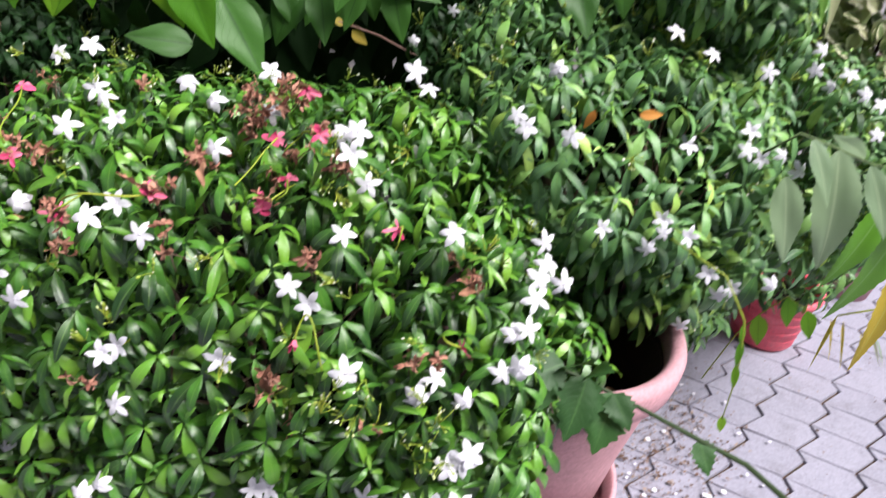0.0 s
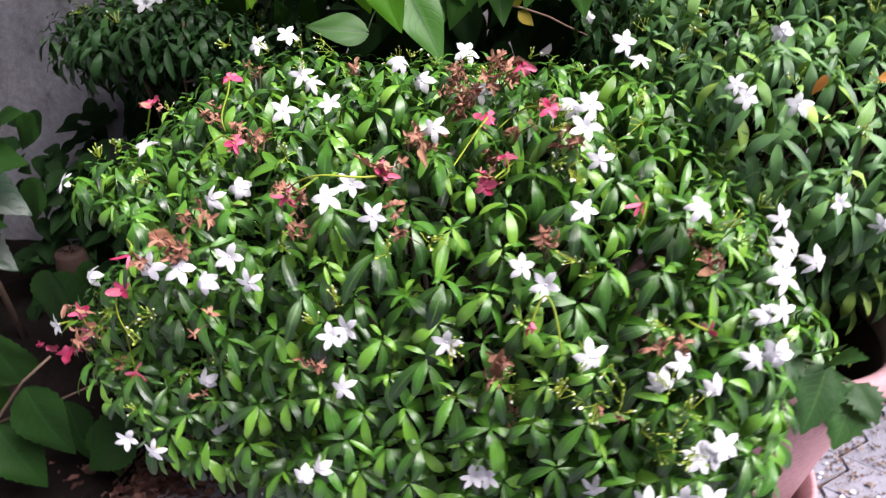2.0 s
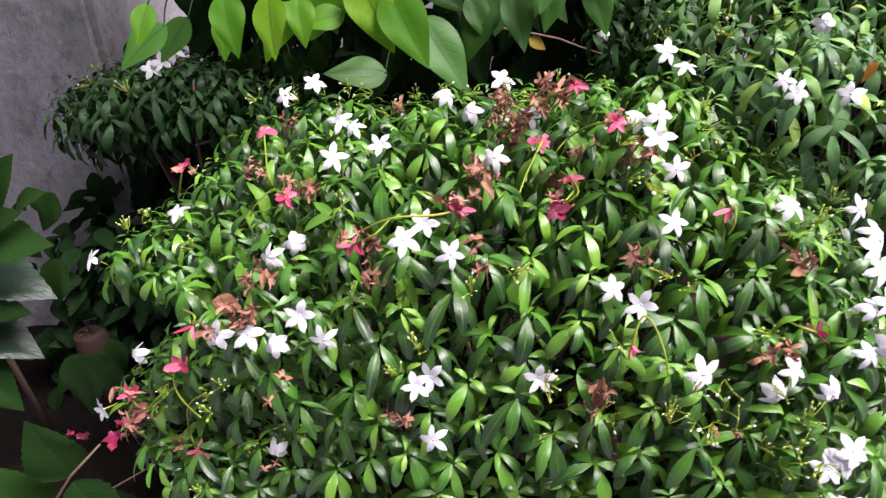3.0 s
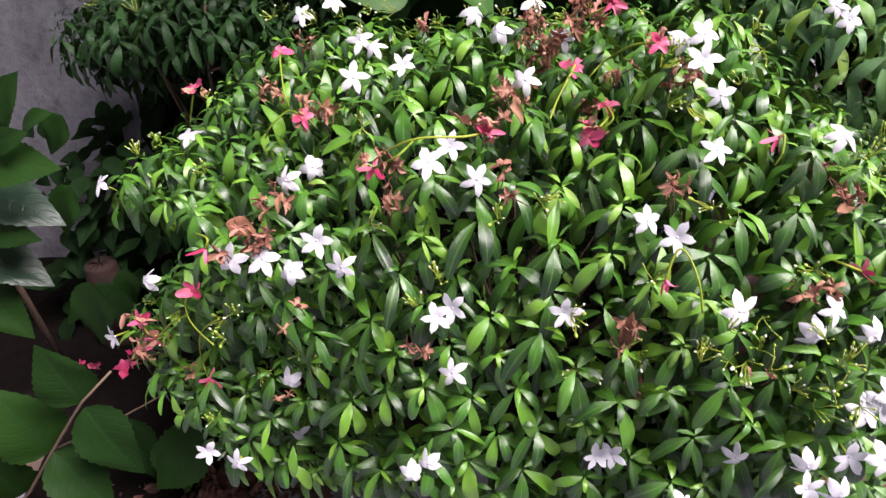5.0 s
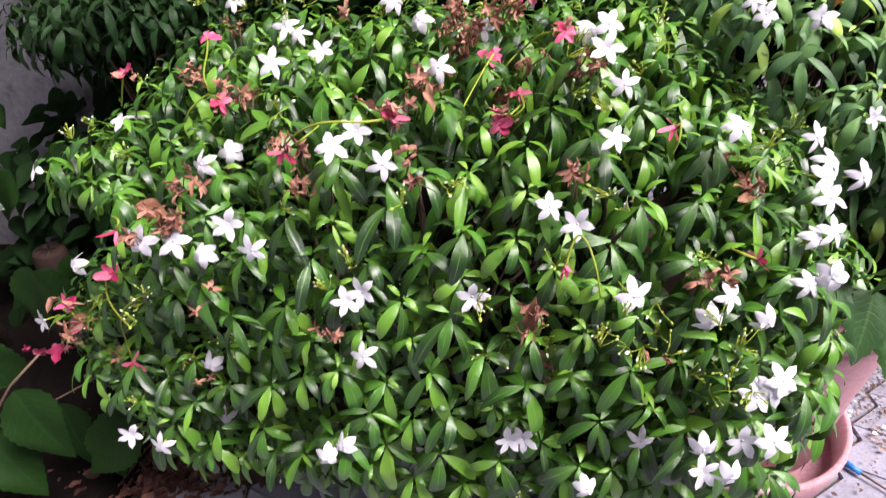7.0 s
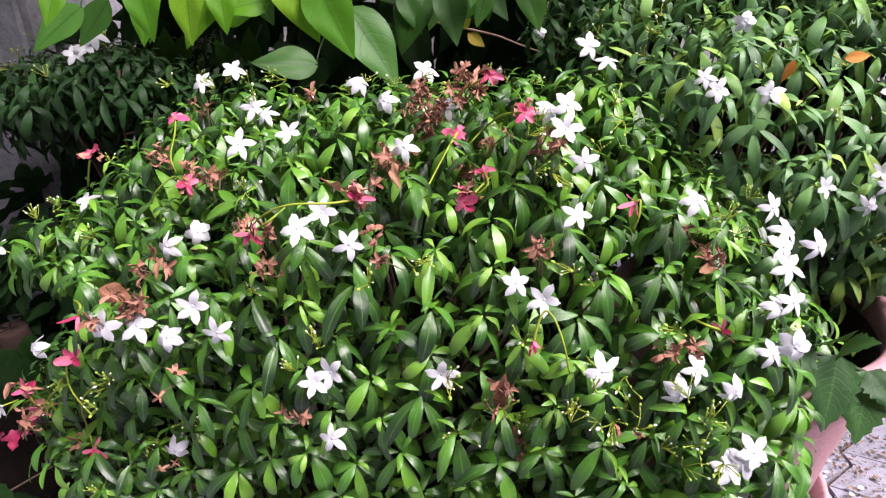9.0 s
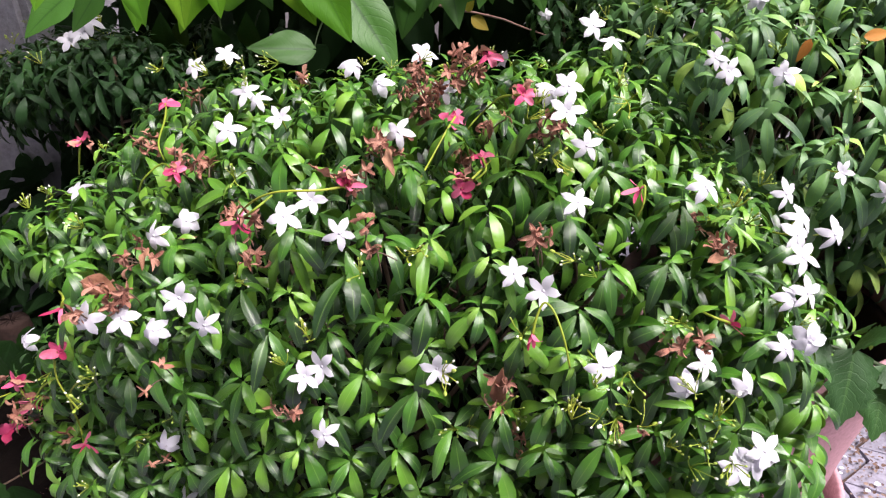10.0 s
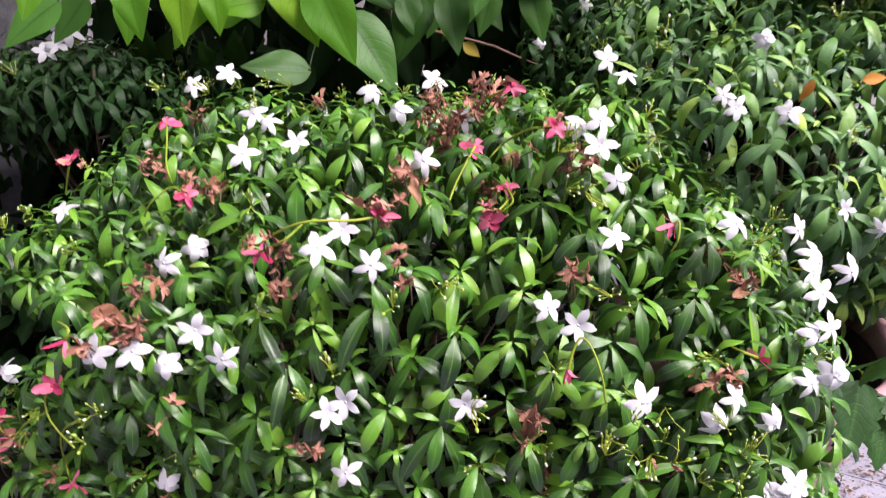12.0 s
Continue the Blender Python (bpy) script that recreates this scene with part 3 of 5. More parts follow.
def jasmine(name_label, at, crown, blossoms, shells, singles, root, limbs, buds, mat=leaf_many, size=0.08, low=-0.6, others=(), fsize=0.037, group="jasmine bushes", young=0.14, more=(), gaps=(), slope=None):
    bush = thing("jasmine_bush", at, name_label, "bush", group)
    pulls = [Vector(b) for b in blossoms]
    outer, inner, fresh = [], [], []
    for i, (count, gap, scale) in enumerate(shells):
        for p, n in shoots(crown, count, gap, low, 0.92, scale, pulls, others, gaps, slope):
            w = whorl(p, n, size * (1 if i == 0 else 1.05), 4 if i == 0 else 3)
            (outer if i == 0 else inner).extend(w)
            if i == 0 and rng.random() < young:
                fresh.extend(whorl(p + n * 0.01, n, size * 0.42, 2, droop=0.0))
            if i == 0 and buds and rng.random() < buds:
                buds_on(bush, p + n * 0.012, n, rng.uniform(0.5, 0.8))
    for c, count, gap in more:
        for p, n in shoots(c, count, gap, -0.95, 0.95, gaps=gaps):
            inner.extend(whorl(p, n, size, 3))
    for b in pulls:
        n = crown.surface((b - crown.c).normalized())[1]
        outer.extend(whorl(b - n * 0.035, n, size * 0.95, 3))
    outer, inner, fresh = [parted(g, pulls, V(0.05, -0.8, 0.6)) for g in (outer, inner, fresh)]
    outer.sort(key=lambda e: e[0].translation.y - 0.35 * e[0].translation.z)
    for m, s, k in outer[:singles]:
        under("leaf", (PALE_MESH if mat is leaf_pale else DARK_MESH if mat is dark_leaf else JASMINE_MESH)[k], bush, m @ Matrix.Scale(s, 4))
    under("foliage", foliage_mesh("foliage", outer[singles:] + inner, mat), bush, kind="stuff")
    if fresh:
        under("young_foliage", foliage_mesh("young_foliage", fresh, young_leaf), bush, label="small fresh yellow-green leaves at the shoot tips", kind="stuff")
    for b in pulls:
        n = crown.surface((b - crown.c).normalized())[1]
        flower_on(bush, b, n, fsize)
    branches(bush, root, crown, limbs)
    return bush


# ---------------------------------------------------------------- pots
def turned(name, profile, material, m, label="", parent=None, category="", sides=72):
    v, f = lathe(profile, sides)
    me = mesh_of(name, v, f, material)
    if parent:
        return under(name, me, parent, m, label)
    return alone(name, me, m, label, category)


def soil_disc(r, z, parent, m):
    bag = Bag()
    verts, faces = [(0, 0, z + 0.01)], []
    for j in range(1, 6):
        for k in range(24):
            a = 2 * math.pi * k / 24
            q = V(r * j / 5 * math.cos(a), r * j / 5 * math.sin(a), 0)
            verts.append((q.x, q.y, z + 0.014 * noise.noise(q * 30.0)))
    for k in range(24):
        faces.append((0, 1 + k, 1 + (k + 1) % 24))
    for j in range(4):
        for k in range(24):
            a, b = 1 + j * 24 + k, 1 + j * 24 + (k + 1) % 24
            faces.append((a, a + 24, b + 24, b))
    bag.add(verts, faces)
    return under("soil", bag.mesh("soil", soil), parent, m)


PX, PY = 0.172, 1.142
pot = thing("flower_pot", (PX, PY, 0.0), "large pink terracotta pot with a thick rolled rim", "pot", "pots")
pm = pose(PX, PY, 0.0)
turned("body", [(0.0, 0.025), (0.152, 0.025), (0.159, 0.032), (0.183, 0.2), (0.205, 0.32), (0.222, 0.385), (0.213, 0.395), (0.194, 0.32), (0.172, 0.2), (0.146, 0.06), (0.0, 0.06)], clay, pm, parent=pot)
turned("rim", [(0.212, 0.39), (0.226, 0.383), (0.231, 0.384), (0.238, 0.392), (0.242, 0.42), (0.243, 0.442), (0.239, 0.454), (0.23, 0.459), (0.219, 0.457), (0.211, 0.448), (0.207, 0.43), (0.206, 0.395)], clay, pm, parent=pot)
turned("inside", [(0.204, 0.42), (0.2035, 0.392), (0.19, 0.32), (0.167, 0.2), (0.165, 0.2), (0.188, 0.32), (0.2015, 0.4)], shaded_clay, pm, "soil-stained inner wall, coloured darker for the shade inside", pot)
soil_disc(0.176, 0.27, pot, pm)
for k in range(16):
    a, r = rng.uniform(0, 6.28), 0.16 * math.sqrt(rng.random())
    q = V(PX + r * math.cos(a), PY + r * math.sin(a), 0.283)
    v, f, u = leaf_form(0.2, rng.uniform(-0.3, 0.3), 0.5, rows=6, base=0.9, wave=0.5, twist=rng.uniform(-0.6, 0.6))
    d = V(math.cos(3 * a), math.sin(3 * a), 0.12)
    alone("dead_leaf", mesh_of("dead_leaf", v, f, tan_leaf if k % 5 else strap_green, u), frame_of(q, d, V(0, 0, 1) + ball_dir() * 0.3) @ Matrix.Scale(rng.uniform(0.022, 0.05), 4), "curled dead leaf lying on the soil in the big pot", "leaf", "dead leaves")
for a, b in (((0.09, 1.10, 0.28), (0.13, 1.02, 0.50)), ((0.14, 1.2, 0.28), (0.27, 1.08, 0.30)), ((0.2, 1.16, 0.27), (0.25, 1.03, 0.33))):
    a, b = V(*a), V(*b)
    pot_twig = thing("twig", a, "thin dry twig standing in the soil of the big pot", "twig")
    v, f = tube_data(bend(a, b, ball_dir() * 0.01, 6, 0.002), [0.0022, 0.002, 0.0018, 0.0016, 0.0013, 0.001], 6)
    under("stem", mesh_of("stem", v, f, twig_pink), pot_twig)
saucer = turned("plant_saucer", [(0.0, 0.0), (0.18, 0.0), (0.2, 0.02), (0.214, 0.085), (0.212, 0.092), (0.203, 0.092), (0.194, 0.03), (0.186, 0.022), (0.0, 0.022)], clay, pose(0.142, 1.117, 0.0) @ Matrix.Diagonal((1.03, 1.03, 1.0, 1.0)), "round pink terracotta saucer under the big pot", None, "saucer")

ribs = []
for i in range(5):
    z = 0.012 + i * 0.043
    r = 0.122 + 0.03 * z / 0.22
    ribs += [(r, z), (r + 0.003, z + 0.034), (r + 0.0055, z + 0.037), (r + 0.0055, z + 0.039), (r + 0.003, z + 0.042)]
red_pot = thing("flower_pot", (0.985, 1.83, 0.0), "ribbed faded red plastic pot on the paving", "pot", "pots")
rm = pose(0.985, 1.83, 0.004, 0, -2) @ Matrix.Scale(0.76, 4)
turned("body", [(0.0, 0.0), (0.116, 0.0)] + ribs + [(0.15, 0.235), (0.14, 0.2), (0.112, 0.02), (0.0, 0.02)], red_plastic, rm, parent=red_pot)
turned("rim", [(0.148, 0.228), (0.168, 0.226), (0.172, 0.24), (0.17, 0.254), (0.156, 0.256), (0.149, 0.244)], red_plastic, rm, parent=red_pot)
soil_disc(0.138, 0.2, red_pot, rm)

for x, y, s in ((1.42, 2.2, 0.78), (1.95, 2.45, 1.0)):
    far_pot = thing("flower_pot", (x, y, 0.0), "small pink terracotta pot farther back on the paving", "pot", "pots")
    fm = pose(x, y, 0.0) @ Matrix.Scale(s, 4)
    turned("body", [(0.0, 0.0), (0.12, 0.0), (0.15, 0.2), (0.145, 0.2), (0.11, 0.02), (0.0, 0.02)], clay, fm, parent=far_pot)
    turned("rim", [(0.148, 0.192), (0.168, 0.19), (0.172, 0.222), (0.164, 0.235), (0.15, 0.232), (0.143, 0.2)], clay, fm, parent=far_pot)
    soil_disc(0.14, 0.19, far_pot, fm)

corner_pot = thing("flower_pot", (-1.39, 1.40, 0.0), "small clay pot standing upside down in the dark corner, shade in its colour", "pot", "pots")
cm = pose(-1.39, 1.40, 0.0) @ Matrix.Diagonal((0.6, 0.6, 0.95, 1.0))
turned("body", [(0.0, 0.235), (0.056, 0.235), (0.062, 0.228), (0.088, 0.0), (0.082, 0.0), (0.054, 0.22), (0.0, 0.222)], corner_clay, cm, parent=corner_pot)
turned("rim", [(0.087, 0.002), (0.098, 0.0), (0.1, 0.02), (0.097, 0.034), (0.0855, 0.036)], corner_clay, cm, parent=corner_pot)

# ---------------------------------------------------------------- jasmine bushes
FRONT_TOP = [(-0.507, 0.754, 0.782), (-0.487, 0.789, 0.785), (-0.62, 0.938, 0.816), (-0.403, 0.908, 0.82), (-0.189, 0.853, 0.819), (-0.207, 0.774, 0.787), (-0.271, 0.762, 0.71),
             (-0.071, 0.803, 0.791), (-0.467, 1.0, 0.88), (-0.696, 1.185, 0.858), (-0.741, 1.163, 0.844), (-0.387, 1.151, 0.86), (-0.606, 1.027, 0.83), (-0.63, 1.053, 0.833),
             (-0.354, 1.011, 0.841), (-0.436, 1.005, 0.853), (-0.228, 0.893, 0.871), (-0.208, 0.883, 0.878), (-0.212, 0.859, 0.856), (-0.558, 0.958, 0.824), (-0.673, 0.885, 0.716),
             (-0.927, 1.08, 0.679), (-0.151, 1.1, 0.904), (-0.128, 1.08, 0.886)]
FRONT_MID = [(-0.184, 0.684, 0.647), (-0.356, 0.741, 0.599), (-0.486, 0.741, 0.601), (-0.645, 0.767, 0.676), (-0.615, 0.75, 0.651), (-0.678, 0.756, 0.64), (-1.041, 0.902, 0.412),
             (-1.119, 1.105, 0.581), (-0.093, 0.697, 0.606), (-0.033, 0.697, 0.607), (-0.697, 0.842, 0.717), (-0.708, 0.752, 0.659), (-0.743, 0.742, 0.664), (-0.962, 0.908, 0.516),
             (-0.457, 0.775, 0.752), (-0.241, 0.747, 0.697), (-0.505, 0.733, 0.594), (-0.486, 0.713, 0.526), (-0.717, 0.779, 0.442)]
FRONT_LOW = [(-0.739, 0.823, 0.291), (-0.148, 0.685, 0.43), (-0.287, 0.712, 0.398), (-0.521, 0.698, 0.383), (-0.841, 0.742, 0.34), (-0.804, 0.745, 0.315), (-0.54, 0.688, 0.374),
             (-0.308, 0.71, 0.397), (-0.074, 0.712, 0.63), (-0.045, 0.652, 0.541), (-0.093, 0.636, 0.473), (-0.096, 0.622, 0.455), (-0.03, 0.62, 0.509), (-0.057, 0.633, 0.495),
             (-0.213, 0.644, 0.391), (-0.072, 0.602, 0.469), (-0.021, 0.657, 0.562), (-0.031, 0.654, 0.551)]
FRONT_RIGHT = [(0.009, 0.722, 0.642), (0.064, 0.909, 0.735), (0.067, 0.868, 0.722), (0.055, 0.843, 0.713), (0.048, 0.806, 0.704), (0.082, 0.817, 0.726), (0.021, 0.757, 0.681),
               (0.037, 0.759, 0.687), (0.03, 0.719, 0.653)]
RIGHT = [(0.065, 1.106, 0.933), (0.1, 1.063, 0.843), (0.368, 1.064, 0.516), (0.291, 0.979, 0.737), (0.266, 1.216, 0.991), (0.461, 1.265, 0.933), (0.013, 1.082, 0.861), (0.03, 1.073, 0.845),
         (0.315, 1.152, 0.821), (0.413, 1.143, 0.829), (0.432, 1.129, 0.821), (0.413, 1.156, 0.857), (0.463, 1.12, 0.835), (0.485, 1.095, 0.819), (0.157, 0.972, 0.737), (0.267, 1.033, 0.735),
         (0.269, 1.017, 0.72), (0.25, 1.016, 0.688), (0.418, 1.072, 0.581), (0.432, 1.063, 0.606), (0.327, 1.193, 0.967), (0.477, 1.023, 0.643), (0.378, 1.054, 0.634)]
UPPER = [(0.3, 1.28, 1.05), (0.304, 1.27, 1.1), (0.28, 1.26, 1.15), (0.455, 1.29, 1.14), (0.475, 1.28, 1.125), (0.53, 1.25, 0.985), (0.53, 1.25, 0.95)]
FAR = [(0.65, 1.35, 0.93), (0.685, 1.33, 0.9), (0.72, 1.33, 0.885), (0.73, 1.32, 0.83), (0.63, 1.36, 0.9)]
BACK = [(-1.098, 1.45, 0.835), (-1.071, 1.45, 0.847), (-1.049, 1.45, 0.869)]

front_crown = Crown((-0.50, 1.11, 0.43), (0.63, 0.42, 0.44), 2.7, 0.06, 1)
right_crown = Crown((0.30, 1.45, 0.73), (0.40, 0.46, 0.30), 2.5, 0.10, 2)
upper_crown = Crown((0.41, 1.58, 1.11), (0.25, 0.32, 0.22), 2.2, 0.12, 3)
skirt_crown = Crown((0.48, 1.48, 0.52), (0.16, 0.22, 0.25), 2.2, 0.1, 6)
far_crown = Crown((0.76, 1.70, 0.66), (0.30, 0.34, 0.27), 2.2, 0.1, 4)
back_crown = Crown((-1.10, 1.56, 0.73), (0.30, 0.24, 0.13), 2.2, 0.12, 5)
dim_crown = Crown((-0.05, 1.72, 0.76), (0.15, 0.2, 0.17), 2.2, 0.14, 15)
DIM = [(-0.178, 1.5, 0.856), (-0.105, 1.47, 0.932)]

# dark hollows between the leaf clumps, placed to fit the camera's view: mouth and radius; each runs back and down into
# the bush, roughly along that view
HOLLOWS = [(V(x, y, z), r) for x, y, z, r in [(-0.95, 0.95, 0.59, 0.036), (-0.97, 0.95, 0.545, 0.05), (-1.01, 0.95, 0.53, 0.05), (-0.9, 0.95, 0.575, 0.033), (-1.005, 1.0, 0.549, 0.06), (-1.084, 1.02, 0.525, 0.07), (-1.156, 1.02, 0.502, 0.07), (-0.915, 0.95, 0.585, 0.035), (-1.101, 0.95, 0.46, 0.07), (-1.018, 0.96, 0.484, 0.05), (-1.145, 0.95, 0.389, 0.06),
                                              (-1.0, 0.88, 0.217, 0.075), (-1.05, 0.88, 0.255, 0.06), (-1.001, 0.88, 0.132, 0.08), (-0.898, 0.88, 0.418, 0.03), (-0.806, 0.82, 0.44, 0.025), (-1.1, 1.14, 0.68, 0.05), (-1.14, 1.18, 0.65, 0.05),
                                              (-0.728, 0.77, 0.528, 0.035), (-0.579, 0.74, 0.404, 0.05), (-0.533, 0.74, 0.412, 0.04), (-0.884, 0.8, 0.32, 0.03), (-0.34, 0.72, 0.407, 0.04), (-0.805, 0.9, 0.662, 0.03)]]
INTO = V(-0.25, 0.85, -0.45).normalized()
front_bush = jasmine("dense dwarf crape jasmine bush in full white flower, glossy dark leaves", (-0.5, 1.25, 0.0), front_crown, FRONT_TOP + FRONT_MID + FRONT_LOW + FRONT_RIGHT,
                     [(1500, 0.052, 1.0), (330, 0.066, 0.85), (260, 0.075, 0.64)], 300, V(-0.5, 1.3, -0.01), 9, 0.1, low=-0.8, gaps=HOLLOWS, slope=(0.08, 0.9, -0.78), size=0.066, more=((Crown((-0.92, 0.99, 0.655), (0.08, 0.05, 0.03), 2.2, 0.1, 16), 26, 0.045), (Crown((-0.86, 0.84, 0.39), (0.08, 0.05, 0.05), 2.2, 0.1, 17), 22, 0.045), (Crown((-0.04, 0.82, 0.45), (0.13, 0.16, 0.22), 2.3, 0.1, 11), 95, 0.045), (Crown((0.05, 0.86, 0.43), (0.07, 0.08, 0.14), 2.2, 0.1, 12), 40, 0.04), (Crown((0.11, 0.97, 0.51), (0.10, 0.09, 0.07), 2.2, 0.1, 13), 45, 0.04)))
jasmine("jasmine bush with white flowers growing over the big pot", (0.3, 1.4, 0.0), right_crown, RIGHT,
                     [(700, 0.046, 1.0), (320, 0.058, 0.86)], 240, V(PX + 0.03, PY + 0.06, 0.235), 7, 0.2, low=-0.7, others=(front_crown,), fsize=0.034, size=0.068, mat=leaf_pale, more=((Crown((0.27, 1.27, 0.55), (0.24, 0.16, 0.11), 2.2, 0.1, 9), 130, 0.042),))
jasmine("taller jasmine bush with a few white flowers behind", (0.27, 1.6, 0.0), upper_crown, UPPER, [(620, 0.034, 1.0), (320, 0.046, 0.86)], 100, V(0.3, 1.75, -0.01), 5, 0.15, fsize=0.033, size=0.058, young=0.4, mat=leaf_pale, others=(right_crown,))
jasmine("jasmine bush with small lightened leaves reaching down to the paving", (0.5, 1.45, 0.0), skirt_crown, [], [(440, 0.034, 1.0), (220, 0.046, 0.84)], 60, V(0.5, 1.5, -0.01), 4, 0.15, low=-0.95, size=0.055, mat=leaf_pale, others=(right_crown,))
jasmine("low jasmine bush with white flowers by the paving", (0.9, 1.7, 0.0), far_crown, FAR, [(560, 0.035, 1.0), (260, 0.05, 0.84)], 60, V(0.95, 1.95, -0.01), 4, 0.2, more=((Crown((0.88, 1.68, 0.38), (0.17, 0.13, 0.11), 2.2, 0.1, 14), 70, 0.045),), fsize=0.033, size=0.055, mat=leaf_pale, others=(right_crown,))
jasmine("jasmine bush with few flowers by the column, leaves darkened for shade", (-1.12, 1.66, 0.0), back_crown, BACK, [(420, 0.042, 1.0), (160, 0.06, 0.84)], 90, V(-1.1, 1.75, -0.01), 4, 0.08, low=-0.85, fsize=0.045, young=0.0, mat=dark_leaf, size=0.066)
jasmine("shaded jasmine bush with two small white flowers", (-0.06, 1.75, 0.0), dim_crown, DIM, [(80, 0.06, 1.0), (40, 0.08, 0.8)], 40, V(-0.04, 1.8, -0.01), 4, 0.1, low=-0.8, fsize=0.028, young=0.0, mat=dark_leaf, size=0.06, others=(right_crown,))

# ---------------------------------------------------------------- blossoms fallen on the bush
# each: how open it is, the head, the way of its tube
PINK = [
    ("o", (-0.755, 1.071, 0.813), [(-0.747, 1.042, 0.8), (-0.714, 0.941, 0.799), (-0.707, 0.931, 0.779)]),
    ("w", (-0.897, 1.075, 0.759), [(-0.903, 1.072, 0.743), (-0.921, 1.083, 0.702)]),
    ("w", (-0.682, 0.901, 0.775), [(-0.701, 0.911, 0.782), (-0.725, 0.904, 0.765), (-0.737, 0.907, 0.746)]),
    ("w", (-0.448, 0.797, 0.798), [(-0.472, 0.782, 0.799), (-0.519, 0.773, 0.801), (-0.553, 0.788, 0.782), (-0.58, 0.821, 0.753)]),
    ("w", (-0.258, 0.884, 0.868), [(-0.282, 0.903, 0.861), (-0.302, 0.964, 0.826), (-0.32, 0.959, 0.808), (-0.328, 0.969, 0.784)]),
    ("o", (-0.338, 0.982, 0.815), [(-0.35, 0.953, 0.803), (-0.363, 0.93, 0.785), (-0.376, 0.876, 0.775)]),
    ("o", (-0.328, 0.855, 0.768), [(-0.309, 0.879, 0.778), (-0.294, 0.908, 0.782)]),
    ("c", (-0.253, 0.719, 0.661), [(-0.249, 0.725, 0.679), (-0.241, 0.73, 0.693), (-0.231, 0.721, 0.686), (-0.222, 0.705, 0.664), (-0.215, 0.701, 0.632)]),
    ("o", (-0.832, 0.798, 0.578), [(-0.854, 0.813, 0.549), (-0.85, 0.803, 0.531), (-0.831, 0.784, 0.524), (-0.796, 0.751, 0.528)]),
    ("c", (-0.846, 0.804, 0.419), [(-0.864, 0.83, 0.429), (-0.845, 0.804, 0.488), (-0.816, 0.775, 0.535), (-0.772, 0.737, 0.581)]),
    ("c", (-0.777, 0.756, 0.67), [(-0.773, 0.759, 0.682), (-0.814, 0.811, 0.658)]),
    ("w", (-0.967, 0.872, 0.469), [(-0.961, 0.87, 0.447), (-0.939, 0.862, 0.438)]),
    ("w", (-0.942, 0.858, 0.444), [(-0.898, 0.831, 0.495), (-0.861, 0.819, 0.522)]),
    ("c", (-0.141, 0.793, 0.793), [(-0.137, 0.791, 0.796), (-0.139, 0.781, 0.781), (-0.143, 0.783, 0.766)]),
    ("c", (-0.046, 0.738, 0.663), [(-0.065, 0.733, 0.673), (-0.07, 0.752, 0.667)]),
    ("w", (-0.296, 0.988, 0.889), [(-0.317, 1.007, 0.873), (-0.335, 1.032, 0.858)]),
    ("c", (-0.577, 0.803, 0.752), [(-0.544, 0.763, 0.783), (-0.527, 0.786, 0.792)]),
    ("w", (-0.304, 0.902, 0.788), [(-0.3, 0.877, 0.782), (-0.313, 0.872, 0.771)]),
]
BROWN = [(-0.539, 1.014, 0.868), (-0.72, 1.085, 0.814), (-0.763, 1.014, 0.783), (-0.73, 0.949, 0.796), (-0.659, 0.94, 0.772), (-0.679, 0.92, 0.783), (-0.658, 0.916, 0.765), (-0.717, 0.819, 0.705), (-0.703, 0.829, 0.704), (-0.555, 0.774, 0.73), (-0.732, 0.771, 0.693), (-0.705, 0.763, 0.675), (-0.717, 0.756, 0.671), (-0.749, 0.752, 0.673), (-0.382, 1.05, 0.85), (-0.401, 1.024, 0.845), (-0.368, 1.014, 0.84), (-0.38, 0.995, 0.83), (-0.335, 1.026, 0.858), (-0.324, 1.036, 0.87), (-0.42, 0.91, 0.803), (-0.416, 0.906, 0.794), (-0.292, 0.921, 0.823), (-0.321, 0.934, 0.783), (-0.451, 0.808, 0.8), (-0.436, 0.821, 0.798), (-0.326, 0.867, 0.769), (-0.24, 0.871, 0.831), (-0.215, 0.861, 0.828), (-0.287, 0.739, 0.561), (-0.279, 0.719, 0.581), (-0.295, 0.725, 0.582), (-0.977, 0.879, 0.428), (-0.962, 0.862, 0.42), (-0.886, 0.835, 0.413), (-0.03, 0.833, 0.695), (-0.024, 0.815, 0.701), (-0.061, 0.83, 0.739), (-0.066, 0.836, 0.729), (-0.429, 0.78, 0.755), (-0.41, 0.771, 0.732), (-0.553, 0.776, 0.77), (-0.677, 0.742, 0.579), (-0.526, 0.714, 0.559), (-0.101, 0.724, 0.643), (-0.077, 0.726, 0.642), (-0.264, 0.748, 0.475), (-0.151, 0.682, 0.566), (-0.588, 0.82, 0.743), (-0.246, 0.773, 0.739), (-0.725, 0.778, 0.428)]
